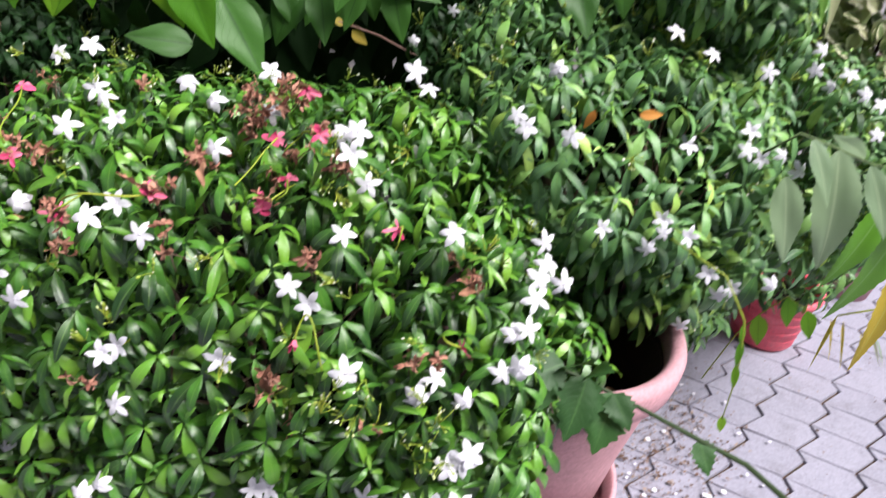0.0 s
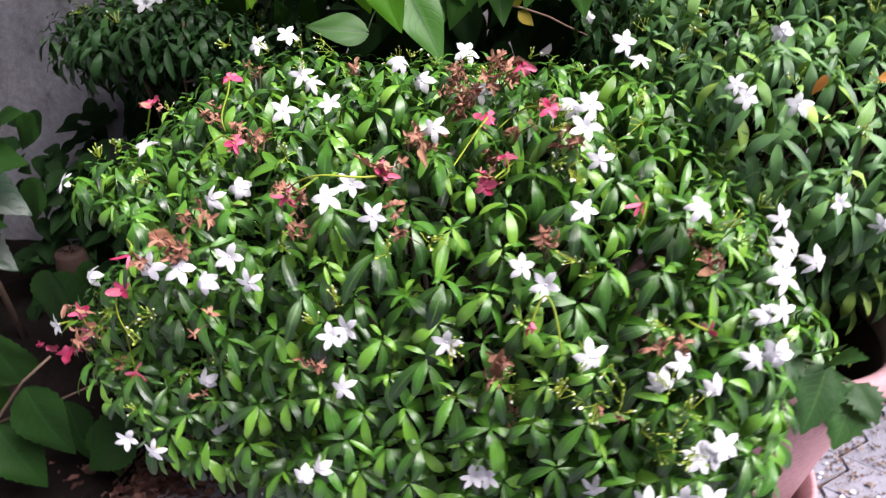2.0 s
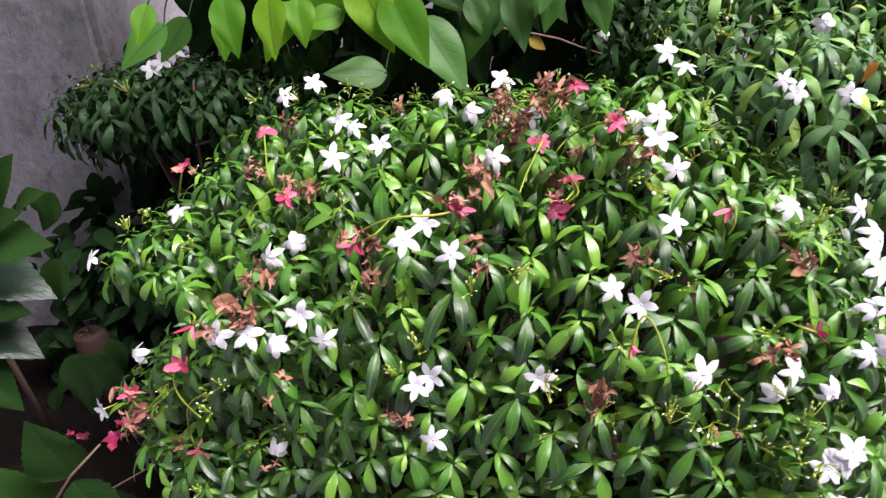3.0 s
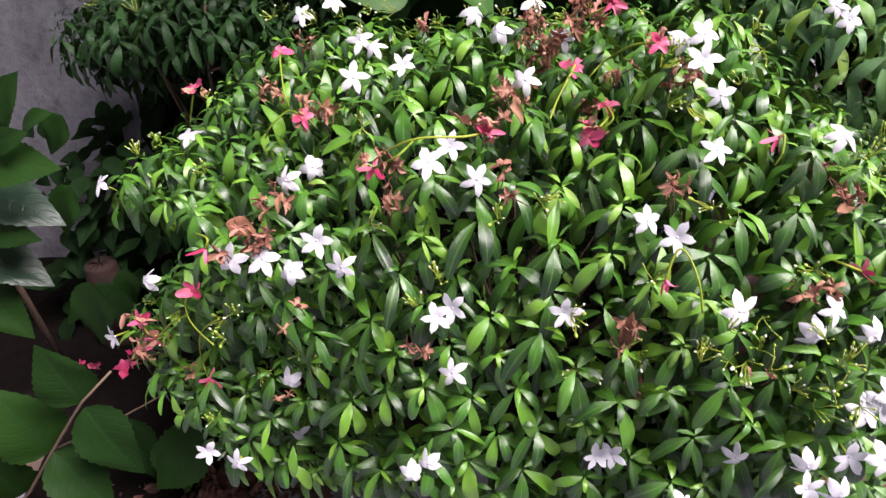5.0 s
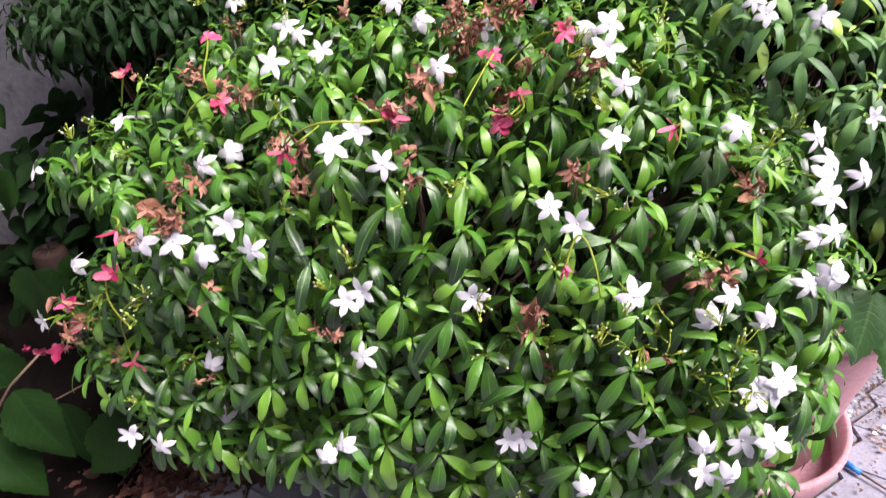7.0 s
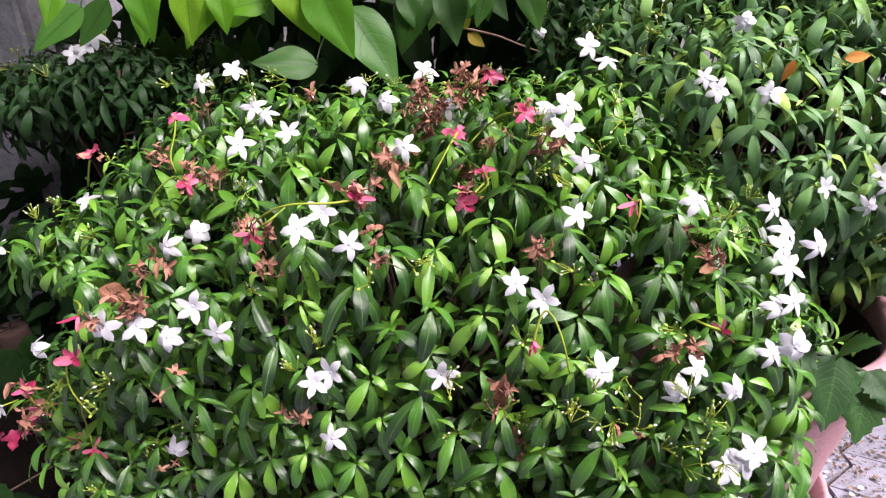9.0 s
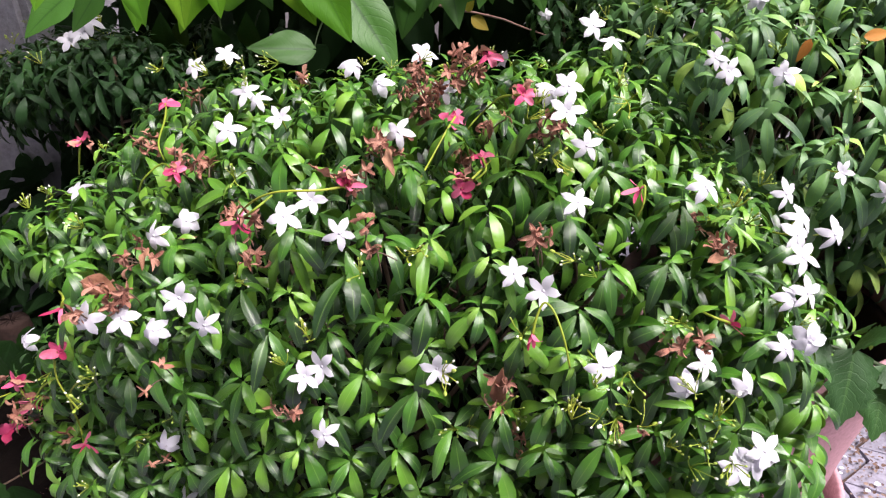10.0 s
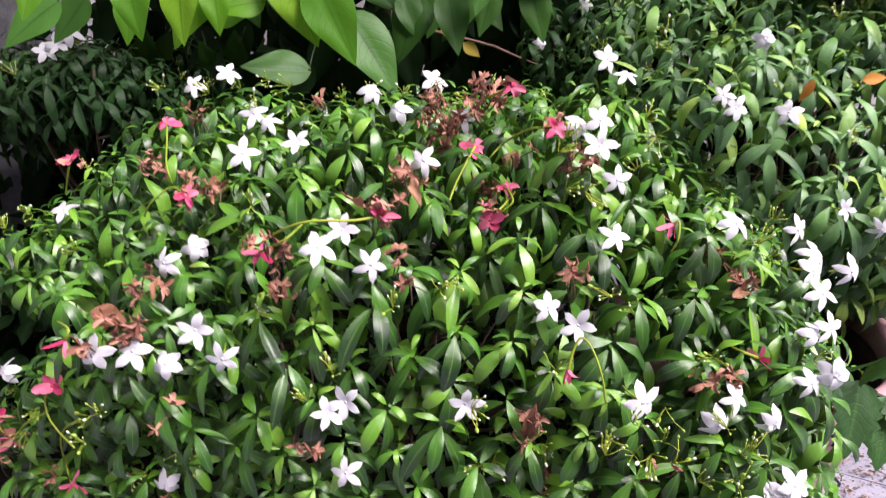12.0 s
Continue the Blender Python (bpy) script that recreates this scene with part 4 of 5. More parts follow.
SPRIGS = [(-0.193, 0.677, 0.627), (-0.158, 0.68, 0.599), (-0.209, 0.685, 0.598), (-0.284, 0.734, 0.554), (-0.271, 0.732, 0.548), (-0.334, 0.733, 0.518), (-0.321, 0.736, 0.521), (-0.079, 0.672, 0.557), (-0.07, 0.68, 0.579), (-0.087, 0.67, 0.526), (-0.052, 0.826, 0.741), (-0.05, 0.818, 0.759), (-0.175, 0.841, 0.834), (-0.143, 0.883, 0.859), (-0.15, 0.908, 0.871), (-0.244, 0.881, 0.857), (-0.236, 0.873, 0.85), (-0.253, 0.876, 0.843), (-0.714, 1.142, 0.837), (-0.626, 1.047, 0.843), (-0.578, 1.053, 0.871), (-0.774, 1.116, 0.852), (-0.699, 0.788, 0.486), (-0.678, 0.789, 0.471), (-0.5, 0.755, 0.628), (-0.526, 0.737, 0.607), (-0.228, 0.839, 0.81), (-0.248, 0.846, 0.811), (-0.189, 0.734, 0.72), (-0.21, 0.749, 0.731), (-0.167, 0.679, 0.584), (-0.142, 0.678, 0.574), (-0.109, 0.686, 0.539), (-0.071, 0.667, 0.551), (-0.026, 0.835, 0.751), (-0.002, 0.851, 0.722), (-0.77, 0.799, 0.439), (-0.757, 0.712, 0.57), (-0.739, 0.72, 0.603), (-0.349, 0.734, 0.598), (-0.385, 0.771, 0.725), (-0.434, 0.753, 0.713), (-0.37, 0.776, 0.73), (-0.051, 0.656, 0.546), (-0.064, 0.679, 0.587), (-0.087, 0.692, 0.607), (-0.212, 0.685, 0.577), (-0.159, 0.686, 0.639), (-0.184, 0.682, 0.581), (-0.098, 0.732, 0.667)]


def crumpled(material, n, length, width, spread):
    """A loose clump of curled petals or dry scraps."""
    bag = Bag()
    for k in range(n):
        v, f, u = leaf_form(width, rng.uniform(-0.5, 0.7), rng.uniform(0.2, 0.8), rows=6, base=1.1, wave=0.6, twist=rng.uniform(-0.8, 0.8))
        L = length * rng.uniform(0.6, 1.25)
        at = ball_dir() * spread * rng.uniform(0.1, 1.0)
        bag.add([Vector(q) * L + ball_dir() * L * 0.05 for q in v], f, u, frame_of(at, (ball_dir() + V(0, -0.2, -0.1)), ball_dir()))
    return bag.mesh("petals", material)


def wilted(material, petals=5, length=0.5, width=0.12, shut=0.5, ragged=0.25):
    """A withered flower, 1 wide, facing z: each petal shrunk, curled and creased in its own way; shut 1 hangs closed."""
    bag = Bag()
    rows, cols = 6, 2
    for k in range(petals):
        if rng.random() < 0.1:
            continue
        turn = pose(0, 0, 0, 0, 0, 360 / petals * k + rng.uniform(-16, 16))
        reach, fat = length * rng.uniform(0.6, 1.1), width * rng.uniform(0.6, 1.15)
        lift, curl, roll, skew = rng.uniform(0.0, 70.0) * shut, rng.uniform(-130.0, 90.0) * (0.35 + ragged), rng.uniform(-0.9, 0.9) * ragged, rng.uniform(-0.12, 0.12)
        verts, faces, y, z = [], [], 0.03, 0.0
        for i in range(rows + 1):
            t = i / rows
            tilt = radians(lift + curl * t)
            if i:
                y += math.cos(tilt) * reach / rows
                z += math.sin(tilt) * reach / rows
            w = fat * (0.3 + math.sin(math.pi * min(1, 0.1 + t * 0.8)) ** 0.8) * (1 if i < rows else 0.45)
            for c in range(-cols, cols + 1):
                q = c / cols
                crease = ragged * w * (0.7 * abs(q) + 0.35 * math.sin(5.0 * t + 3 * q + k))
                verts.append((q * w * math.cos(roll * t * 2) + skew * t, y - crease * math.sin(tilt), z + crease * math.cos(tilt) + q * w * math.sin(roll * t * 2)))
        n = 2 * cols + 1
        for i in range(rows):
            for c in range(n - 1):
                a = i * n + c
                faces.append((a, a + 1, a + n + 1, a + n))
        bag.add(verts, faces, None, turn)
    v, f = tube_data([V(0, 0, -0.16), V(0, 0, -0.05), V(0, 0, 0.02)], [0.03, 0.045, 0.05], 7)
    bag.add(v, f)
    return bag.mesh("petals", material)


PINK_FORMS = {"o": [wilted(pink_petal, 5, 0.52, 0.11, 0.3, 0.35) for c in range(4)],
              "w": [wilted(pink_petal, 5, 0.52, 0.10, 0.6, 0.6) for c in range(5)],
              "c": [wilted(pink_petal, 4, 0.75, 0.09, 1.1, 0.15) for c in range(3)]}
for kind, head, way in PINK:
    b = V(*head)
    pts = [b] + [V(*q) for q in way]
    fl = thing("fallen_flower", b, "wilted pink tubular flower lying on the bush leaves", "flower", "fallen pink flowers")
    out = (b - pts[1]).normalized()
    face = (out * (0.9 if kind == "c" else 0.3) + V(0, -0.8, 0.5) * (0.3 if kind == "c" else 1.0) + ball_dir() * 0.3).normalized()
    m = frame_of(b, face.cross(ball_dir()), face)
    under("petals", rng.choice(PINK_FORMS[kind]), fl, m @ Matrix.Scale(0.037 if kind != "c" else 0.031, 4))
    if kind == "w":
        under("dry_petals", crumpled(brown_petal, rng.randrange(3, 6), 0.024, 0.24, 0.012), fl, m @ pose(0.006, 0.008, 0.0))
    fine = []
    for i in range(len(pts) - 1):
        p0, p1, p2, p3 = pts[max(i - 1, 0)], pts[i], pts[i + 1], pts[min(i + 2, len(pts) - 1)]
        for k in range(5):
            t = k / 5
            fine.append(0.5 * (2 * p1 + (p2 - p0) * t + (2 * p0 - 5 * p1 + 4 * p2 - p3) * t * t + (3 * p1 - p0 - 3 * p2 + p3) * t ** 3))
    fine.append(pts[-1])
    v, f = tube_data(fine, [0.0017 - 0.0005 * min(1, i / 10) for i in range(len(fine))], 6)
    under("tube", mesh_of("tube", v, f, tube_green), fl, label="arched yellow-green flower tube")

DRY_FORMS = [wilted(brown_petal, 5, 0.55, rng.uniform(0.06, 0.1), rng.uniform(0.3, 0.9), 0.9) for i in range(10)]
for i, p in enumerate(BROWN):
    heap = 14 <= i < 21
    dry = thing("dry_blossom", V(*p), "withered brown blossoms on thin stalks caught in the bush", "dead flowers", "withered blossoms")
    for k in range(7 if heap else rng.randrange(2, 5)):
        q = V(*p) + ball_dir() * rng.uniform(0.006, 0.034 if heap else 0.02) + V(0, -0.004, 0.004)
        z = (V(0, -0.5, 0.6) + ball_dir() * 0.9).normalized()
        m = frame_of(q, z.cross(ball_dir()).normalized(), z)
        under("petals", rng.choice(DRY_FORMS), dry, m @ Matrix.Scale(rng.uniform(0.021, 0.031), 4))
        foot = V(*p) + ball_dir() * 0.012 + V(0, 0.012, -0.022)
        v, f = tube_data(bend(q - z * 0.003, foot, ball_dir() * 0.006, 5), [0.0011, 0.0009, 0.0008, 0.0008, 0.0007], 5)
        under("stalk", mesh_of("stalk", v, f, twig_brown), dry)


for p in SPRIGS:
    buds_on(front_bush, V(*p), V(rng.uniform(-0.4, 0.4), -0.8, 0.5), rng.uniform(0.55, 0.8))
DEAD = [((-0.745, 0.757, 0.704), (-0.713, 0.763, 0.691)), ((-0.055, 0.804, 0.699), (-0.022, 0.823, 0.704)), ((-0.67, 0.846, 0.711), (-0.651, 0.856, 0.712)), ((-0.29, 0.729, 0.56), (-0.287, 0.697, 0.608)), ((-0.696, 0.823, 0.711), (-0.702, 0.799, 0.7)), ((-0.561, 0.77, 0.735), (-0.553, 0.752, 0.723)), ((-0.416, 0.897, 0.804), (-0.413, 0.86, 0.793)), ((-0.294, 0.911, 0.833), (-0.296, 0.904, 0.811))]
for i, (a, b) in enumerate(DEAD):
    a, b = V(*a), V(*b)
    v, f, u = leaf_form(0.28 if i == 0 else 0.13, 0.35, 0.6, rows=9, cols=3, base=0.85, wave=0.5, twist=0.5)
    me = mesh_of("dead_leaf", v, f, tan_leaf, u)
    alone("dead_leaf", me, frame_of(a, b - a, V(0, -0.8, 0.6) + ball_dir() * 0.4) @ Matrix.Scale((b - a).length * 1.15, 4), "curled tan dead leaf lying on the bush", "leaf", "dead leaves")
# ---------------------------------------------------------------- broad-leaved shrub hanging over the bush
OVATE = [leaf_form(0.25, d, 0.3, 1.1, 0.72, 14, 4, heart=0.12, wave=w, twist=tw) for d, w, tw in ((0.12, 0.06, 0.1), (0.25, 0.1, -0.15), (0.02, 0.08, 0.2))]
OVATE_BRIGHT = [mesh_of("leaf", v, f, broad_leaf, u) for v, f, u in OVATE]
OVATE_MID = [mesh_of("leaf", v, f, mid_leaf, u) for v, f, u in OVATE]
OVATE_SHADE = [mesh_of("leaf", v, f, shade_leaf, u) for v, f, u in OVATE]
ON = [(np.array(v), f, u) for v, f, u in OVATE]


def hung(parent, meshes, a, b, facing=V(0, -1, 0.35), wobble=0.35, name="leaf", label=""):
    """One leaf with its stalk end at a and its tip at b."""
    d = b - a
    me = rng.choice(meshes)
    tip = me.vertices[len(me.vertices) - 1].co
    m = frame_of(a, d, (facing + ball_dir() * wobble).normalized()) @ tip.rotation_difference(V(0, 1, 0)).to_matrix().to_4x4() @ Matrix.Scale(d.length / tip.length, 4)
    return under(name, me, parent, m, label)


shrub = thing("broadleaf_shrub", (0.15, 1.78, 0.0), "shrub with big bright green pointed oval leaves", "shrub")
HANGING = [((-0.625, 1.3, 1.006), (-0.571, 1.27, 0.882)), ((-0.569, 1.28, 0.977), (-0.51, 1.24, 0.86)), ((-0.749, 1.3, 0.962), (-0.799, 1.27, 0.874)), ((-0.867, 1.3, 0.952), (-0.876, 1.28, 0.877)), ((-0.181, 1.36, 1.078), (-0.158, 1.33, 0.968)), ((-0.145, 1.4, 1.077), (-0.117, 1.38, 1.002)), ((-0.745, 1.34, 0.923), (-0.629, 1.3, 0.97)), ((-0.955, 1.2, 0.985), (-0.971, 1.17, 0.929)), ((-0.833, 1.22, 0.99), (-0.816, 1.19, 0.9)), ((-0.759, 1.22, 0.987), (-0.756, 1.19, 0.894)), ((-0.728, 1.28, 0.975), (-0.719, 1.25, 0.9)), ((-0.664, 1.3, 0.945), (-0.739, 1.28, 0.93))]
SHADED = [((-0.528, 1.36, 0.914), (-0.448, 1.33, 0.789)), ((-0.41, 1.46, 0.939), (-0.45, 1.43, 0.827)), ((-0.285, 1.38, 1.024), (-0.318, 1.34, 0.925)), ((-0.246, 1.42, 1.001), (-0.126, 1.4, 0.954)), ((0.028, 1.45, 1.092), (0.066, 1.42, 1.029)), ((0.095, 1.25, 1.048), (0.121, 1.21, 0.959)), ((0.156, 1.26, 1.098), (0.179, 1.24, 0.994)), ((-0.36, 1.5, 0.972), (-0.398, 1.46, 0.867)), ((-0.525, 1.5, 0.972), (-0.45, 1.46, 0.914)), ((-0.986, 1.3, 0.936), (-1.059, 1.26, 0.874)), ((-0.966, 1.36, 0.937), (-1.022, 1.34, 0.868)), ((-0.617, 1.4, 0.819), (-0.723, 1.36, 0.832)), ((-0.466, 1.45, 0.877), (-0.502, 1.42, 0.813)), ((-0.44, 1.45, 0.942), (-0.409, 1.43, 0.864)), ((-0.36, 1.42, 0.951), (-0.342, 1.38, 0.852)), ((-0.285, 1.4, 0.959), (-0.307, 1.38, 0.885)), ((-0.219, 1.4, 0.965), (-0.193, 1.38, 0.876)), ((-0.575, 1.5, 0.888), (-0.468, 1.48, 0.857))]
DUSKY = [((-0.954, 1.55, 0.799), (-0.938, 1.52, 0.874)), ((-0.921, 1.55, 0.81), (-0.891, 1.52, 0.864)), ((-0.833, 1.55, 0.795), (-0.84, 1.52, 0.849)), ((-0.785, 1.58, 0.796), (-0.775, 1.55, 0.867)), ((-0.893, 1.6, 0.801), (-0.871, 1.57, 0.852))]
for pairs, meshes in ((HANGING, OVATE_BRIGHT), (SHADED, OVATE_MID), (DUSKY, OVATE_SHADE)):
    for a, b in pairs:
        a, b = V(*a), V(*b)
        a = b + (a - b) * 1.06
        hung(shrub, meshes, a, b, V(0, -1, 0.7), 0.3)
        top = V(a.x + rng.uniform(-0.04, 0.04), a.y + 0.10, a.z + rng.uniform(0.03, 0.07))
        v, f = tube_data(bend(a, top, V(0, 0, 0.01), 4), [0.0016, 0.0016, 0.0018, 0.002], 5)
        under("leaf_stalk", mesh_of("leaf_stalk", v, f, stem_green), shrub)
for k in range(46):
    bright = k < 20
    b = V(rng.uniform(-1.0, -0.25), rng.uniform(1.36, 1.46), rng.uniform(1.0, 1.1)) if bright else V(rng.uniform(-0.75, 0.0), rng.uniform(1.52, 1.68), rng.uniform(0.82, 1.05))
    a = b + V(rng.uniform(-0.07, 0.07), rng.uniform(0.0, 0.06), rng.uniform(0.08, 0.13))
    hung(shrub, OVATE_BRIGHT if bright and b.x < -0.45 else OVATE_MID if k < 34 else OVATE_SHADE, a, b, V(0, -1, 0.45), 0.5)
over, deep = [], []
# Canopy leaves above the view, added to shade what stands below.
while len(over) < 150:
    p = V(rng.uniform(-1.4, 0.05), rng.uniform(1.32, 1.95), rng.uniform(1.2, 1.7))
    over.append((frame_of(p, V(rng.uniform(-0.5, 0.5), rng.uniform(-0.8, 0.1), -0.7), V(0, -0.5, 0.8) + ball_dir() * 0.3), rng.uniform(0.11, 0.16), rng.randrange(3)))
# Near-black leaf mass that fills the gaps behind as painted shade.
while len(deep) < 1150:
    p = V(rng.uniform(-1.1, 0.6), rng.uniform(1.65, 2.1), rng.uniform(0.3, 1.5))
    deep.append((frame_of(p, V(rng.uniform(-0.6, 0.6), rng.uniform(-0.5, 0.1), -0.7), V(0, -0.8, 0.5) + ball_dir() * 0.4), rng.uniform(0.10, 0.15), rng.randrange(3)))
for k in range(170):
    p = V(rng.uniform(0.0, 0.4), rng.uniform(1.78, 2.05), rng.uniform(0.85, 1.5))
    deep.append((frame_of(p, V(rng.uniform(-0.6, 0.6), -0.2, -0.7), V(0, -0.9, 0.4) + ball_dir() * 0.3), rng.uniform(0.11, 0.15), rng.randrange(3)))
broad_many = leaf_material("broad_foliage", [(0, (0.05, 0.17, 0.015)), (1, (0.12, 0.3, 0.025))], False, (0.16, 0.36, 0.06), 0.42, 7.0, 0.3, 0.6, patch=0.15)
while len(over) < 240:
    p = V(rng.uniform(-1.2, -0.5), rng.uniform(1.2, 1.95), rng.uniform(1.2, 1.75))
    over.append((frame_of(p, V(rng.uniform(-0.5, 0.5), rng.uniform(-0.8, 0.1), -0.7), V(0, -0.5, 0.8) + ball_dir() * 0.3), rng.uniform(0.11, 0.16), rng.randrange(3)))
while len(over) < 340:
    p = V(rng.uniform(-2.3, -1.3), rng.uniform(0.95, 1.5), rng.uniform(1.35, 1.75))
    over.append((frame_of(p, V(rng.uniform(-0.5, 0.5), rng.uniform(-0.8, 0.1), -0.7), V(0, -0.5, 0.8) + ball_dir() * 0.3), rng.uniform(0.12, 0.17), rng.randrange(3)))
# More canopy out of view, added to keep light off the left corner.
while len(over) < 760:
    p = V(rng.uniform(-2.2, -1.2), rng.uniform(0.3, 1.15), rng.uniform(1.5, 1.95))
    over.append((frame_of(p, V(rng.uniform(-0.6, 0.6), rng.uniform(-0.8, 0.3), -0.5), V(0, -0.3, 0.9) + ball_dir() * 0.3), rng.uniform(0.13, 0.18), rng.randrange(3)))
under("upper_foliage", foliage_mesh("foliage", over, broad_many, ON), shrub, kind="stuff")
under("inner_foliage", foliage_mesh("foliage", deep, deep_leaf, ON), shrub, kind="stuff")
for a, b, r in (((0.17, 1.66, -0.01), (0.13, 1.6, 1.3), 0.011), ((0.215, 1.64, -0.01), (0.175, 1.56, 1.3), 0.012), ((0.2, 1.7, -0.01), (0.15, 1.62, 1.3), 0.009), ((0.06, 1.84, -0.01), (0.02, 1.7, 1.6), 0.011), ((-0.46, 1.8, -0.01), (-0.47, 1.75, 1.6), 0.026), ((-0.40, 1.8, -0.01), (-0.42, 1.73, 1.6), 0.012),
                ((0.02, 1.72, 1.45), (-0.95, 1.3, 1.13), 0.008), ((-0.40, 1.5, 1.3), (-0.65, 1.28, 1.1), 0.006), ((0.15, 1.72, 1.3), (-0.2, 1.4, 1.1), 0.006)):
    v, f = tube_data(bend(V(*a), V(*b), ball_dir() * 0.04, 9, 0.01), [r * (1 - 0.05 * i) for i in range(9)], 8)
    under("stem", mesh_of("stem", v, f, twig_brown), shrub)

# bare and small-leaved twigs poking out between the leaves
TWIGS = [((-0.70, 1.40, 1.02), (-0.391, 1.46, 0.913)), ((-0.45, 1.6, 0.87), (-0.162, 1.6, 0.796)), ((-0.135, 1.5, 1.11), (-0.042, 1.5, 0.9)), ((0.03, 1.55, 1.11), (-0.041, 1.55, 0.9))]
for a, b in TWIGS:
    a, b = V(*a), V(*b)
    tw = thing("twig", a, "thin bare twig poking out between the leaves", "twig")
    v, f = tube_data(bend(a, b, V(0, 0, 0.012), 7, 0.003), [0.0035, 0.0032, 0.003, 0.0028, 0.0025, 0.002, 0.0015], 6)
    under("stem", mesh_of("stem", v, f, twig_pink if a.x < -0.3 else stem_green), tw)
small_yellow = [mesh_of("leaf", *leaf_form(0.26, 0.1, 0.2, rows=6, base=0.8)[:2], frond_yellow, leaf_form(0.26, 0.1, 0.2, rows=6, base=0.8)[2])]
for a, b in (((-0.339, 1.6, 0.848), (-0.37, 1.6, 0.862)), ((-0.322, 1.6, 0.839), (-0.286, 1.6, 0.81)), ((-0.335, 1.6, 0.85), (-0.315, 1.59, 0.872))):
    hung(tw, small_yellow, V(*a), V(*b))

# ---------------------------------------------------------------- plants in the dark corner
SERRATE = [leaf_form(0.27, d, 0.2, 1.4, 0.72, 22, 4, teeth=0.045, wave=0.08, twist=tw) for d, tw in ((0.1, 0.1), (0.3, -0.1))]
SERRATE_SHADE = [mesh_of("leaf", v, f, shade_leaf, u) for v, f, u in SERRATE]
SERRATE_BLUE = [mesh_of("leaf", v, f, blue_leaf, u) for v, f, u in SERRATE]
low = thing("hibiscus_shoot", (-1.36, 0.84, 0.0), "low shoot with green toothed oval leaves, darkened for shade", "plant")
v, f = tube_data([V(-1.36, 0.84, -0.01), V(-1.256, 0.84, 0.108), V(-1.175, 0.84, 0.217), V(-1.089, 0.84, 0.328), V(-1.028, 0.85, 0.386)], [0.0036, 0.0032, 0.0028, 0.0024, 0.0018], 7)
under("stem", mesh_of("stem", v, f, twig_brown), low)
v, f = tube_data([V(-1.175, 0.84, 0.217), V(-1.09, 0.86, 0.25), V(-0.966, 0.88, 0.318)], [0.002, 0.0017, 0.0014], 6)
under("stem", mesh_of("stem", v, f, twig_brown), low)
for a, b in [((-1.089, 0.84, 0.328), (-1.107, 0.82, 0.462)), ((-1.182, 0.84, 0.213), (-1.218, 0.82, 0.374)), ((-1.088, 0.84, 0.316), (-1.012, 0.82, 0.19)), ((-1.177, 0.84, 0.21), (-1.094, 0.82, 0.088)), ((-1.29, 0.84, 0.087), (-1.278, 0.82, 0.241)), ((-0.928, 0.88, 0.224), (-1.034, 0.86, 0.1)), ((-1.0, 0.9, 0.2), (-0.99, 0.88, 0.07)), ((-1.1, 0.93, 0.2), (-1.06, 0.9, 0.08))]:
    hung(low, SERRATE_SHADE, V(*a), V(*b), V(0.1, -0.6, 0.7), 0.3)
ven = thing("veined_plant", (-1.50, 1.30, 0.0), "plant with bluish strongly veined toothed leaves", "plant")
v, f = tube_data([V(-1.50, 1.30, -0.01), V(-1.52, 1.28, 0.3), V(-1.50, 1.27, 0.62), V(-1.47, 1.3, 0.75)], [0.008, 0.007, 0.006, 0.004], 7)
under("stem", mesh_of("stem", v, f, twig_brown), ven)
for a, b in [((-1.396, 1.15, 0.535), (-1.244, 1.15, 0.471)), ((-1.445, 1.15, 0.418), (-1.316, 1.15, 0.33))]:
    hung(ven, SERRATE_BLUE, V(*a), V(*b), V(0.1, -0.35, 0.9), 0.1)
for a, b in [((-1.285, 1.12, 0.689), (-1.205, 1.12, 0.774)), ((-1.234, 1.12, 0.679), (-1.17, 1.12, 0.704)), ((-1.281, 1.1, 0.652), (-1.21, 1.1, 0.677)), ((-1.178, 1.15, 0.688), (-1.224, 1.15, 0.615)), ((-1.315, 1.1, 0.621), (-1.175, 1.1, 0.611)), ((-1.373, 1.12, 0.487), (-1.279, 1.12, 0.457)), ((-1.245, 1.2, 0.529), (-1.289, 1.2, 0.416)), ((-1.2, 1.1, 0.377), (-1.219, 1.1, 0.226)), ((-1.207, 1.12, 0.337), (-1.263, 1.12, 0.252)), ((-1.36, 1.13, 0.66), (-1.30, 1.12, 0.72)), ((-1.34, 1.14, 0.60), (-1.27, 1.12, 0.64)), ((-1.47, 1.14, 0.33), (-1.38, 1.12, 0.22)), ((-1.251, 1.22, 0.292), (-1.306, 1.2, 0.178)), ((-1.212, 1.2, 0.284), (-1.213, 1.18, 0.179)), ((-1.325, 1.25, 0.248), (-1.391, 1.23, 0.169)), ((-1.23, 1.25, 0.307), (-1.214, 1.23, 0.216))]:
    hung(ven, SERRATE_SHADE, V(*a), V(*b), V(0.05, -0.7, 0.7), 0.3)
for p in ((-1.425, 1.19, 0.485), (-1.05, 0.93, 0.335), (-1.18, 1.12, 0.19), (-1.34, 1.18, 0.10)):
    alone("red_blossom", crumpled(pink_petal, 5, 0.024, 0.3, 0.008), frame_of(V(*p), ball_dir(), V(0, -1, 0.4)), "small crimson blossom among the dark leaves", "flower", "red blossoms")
# Near-black leaves added to darken the corner and keep sky light out.
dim = []
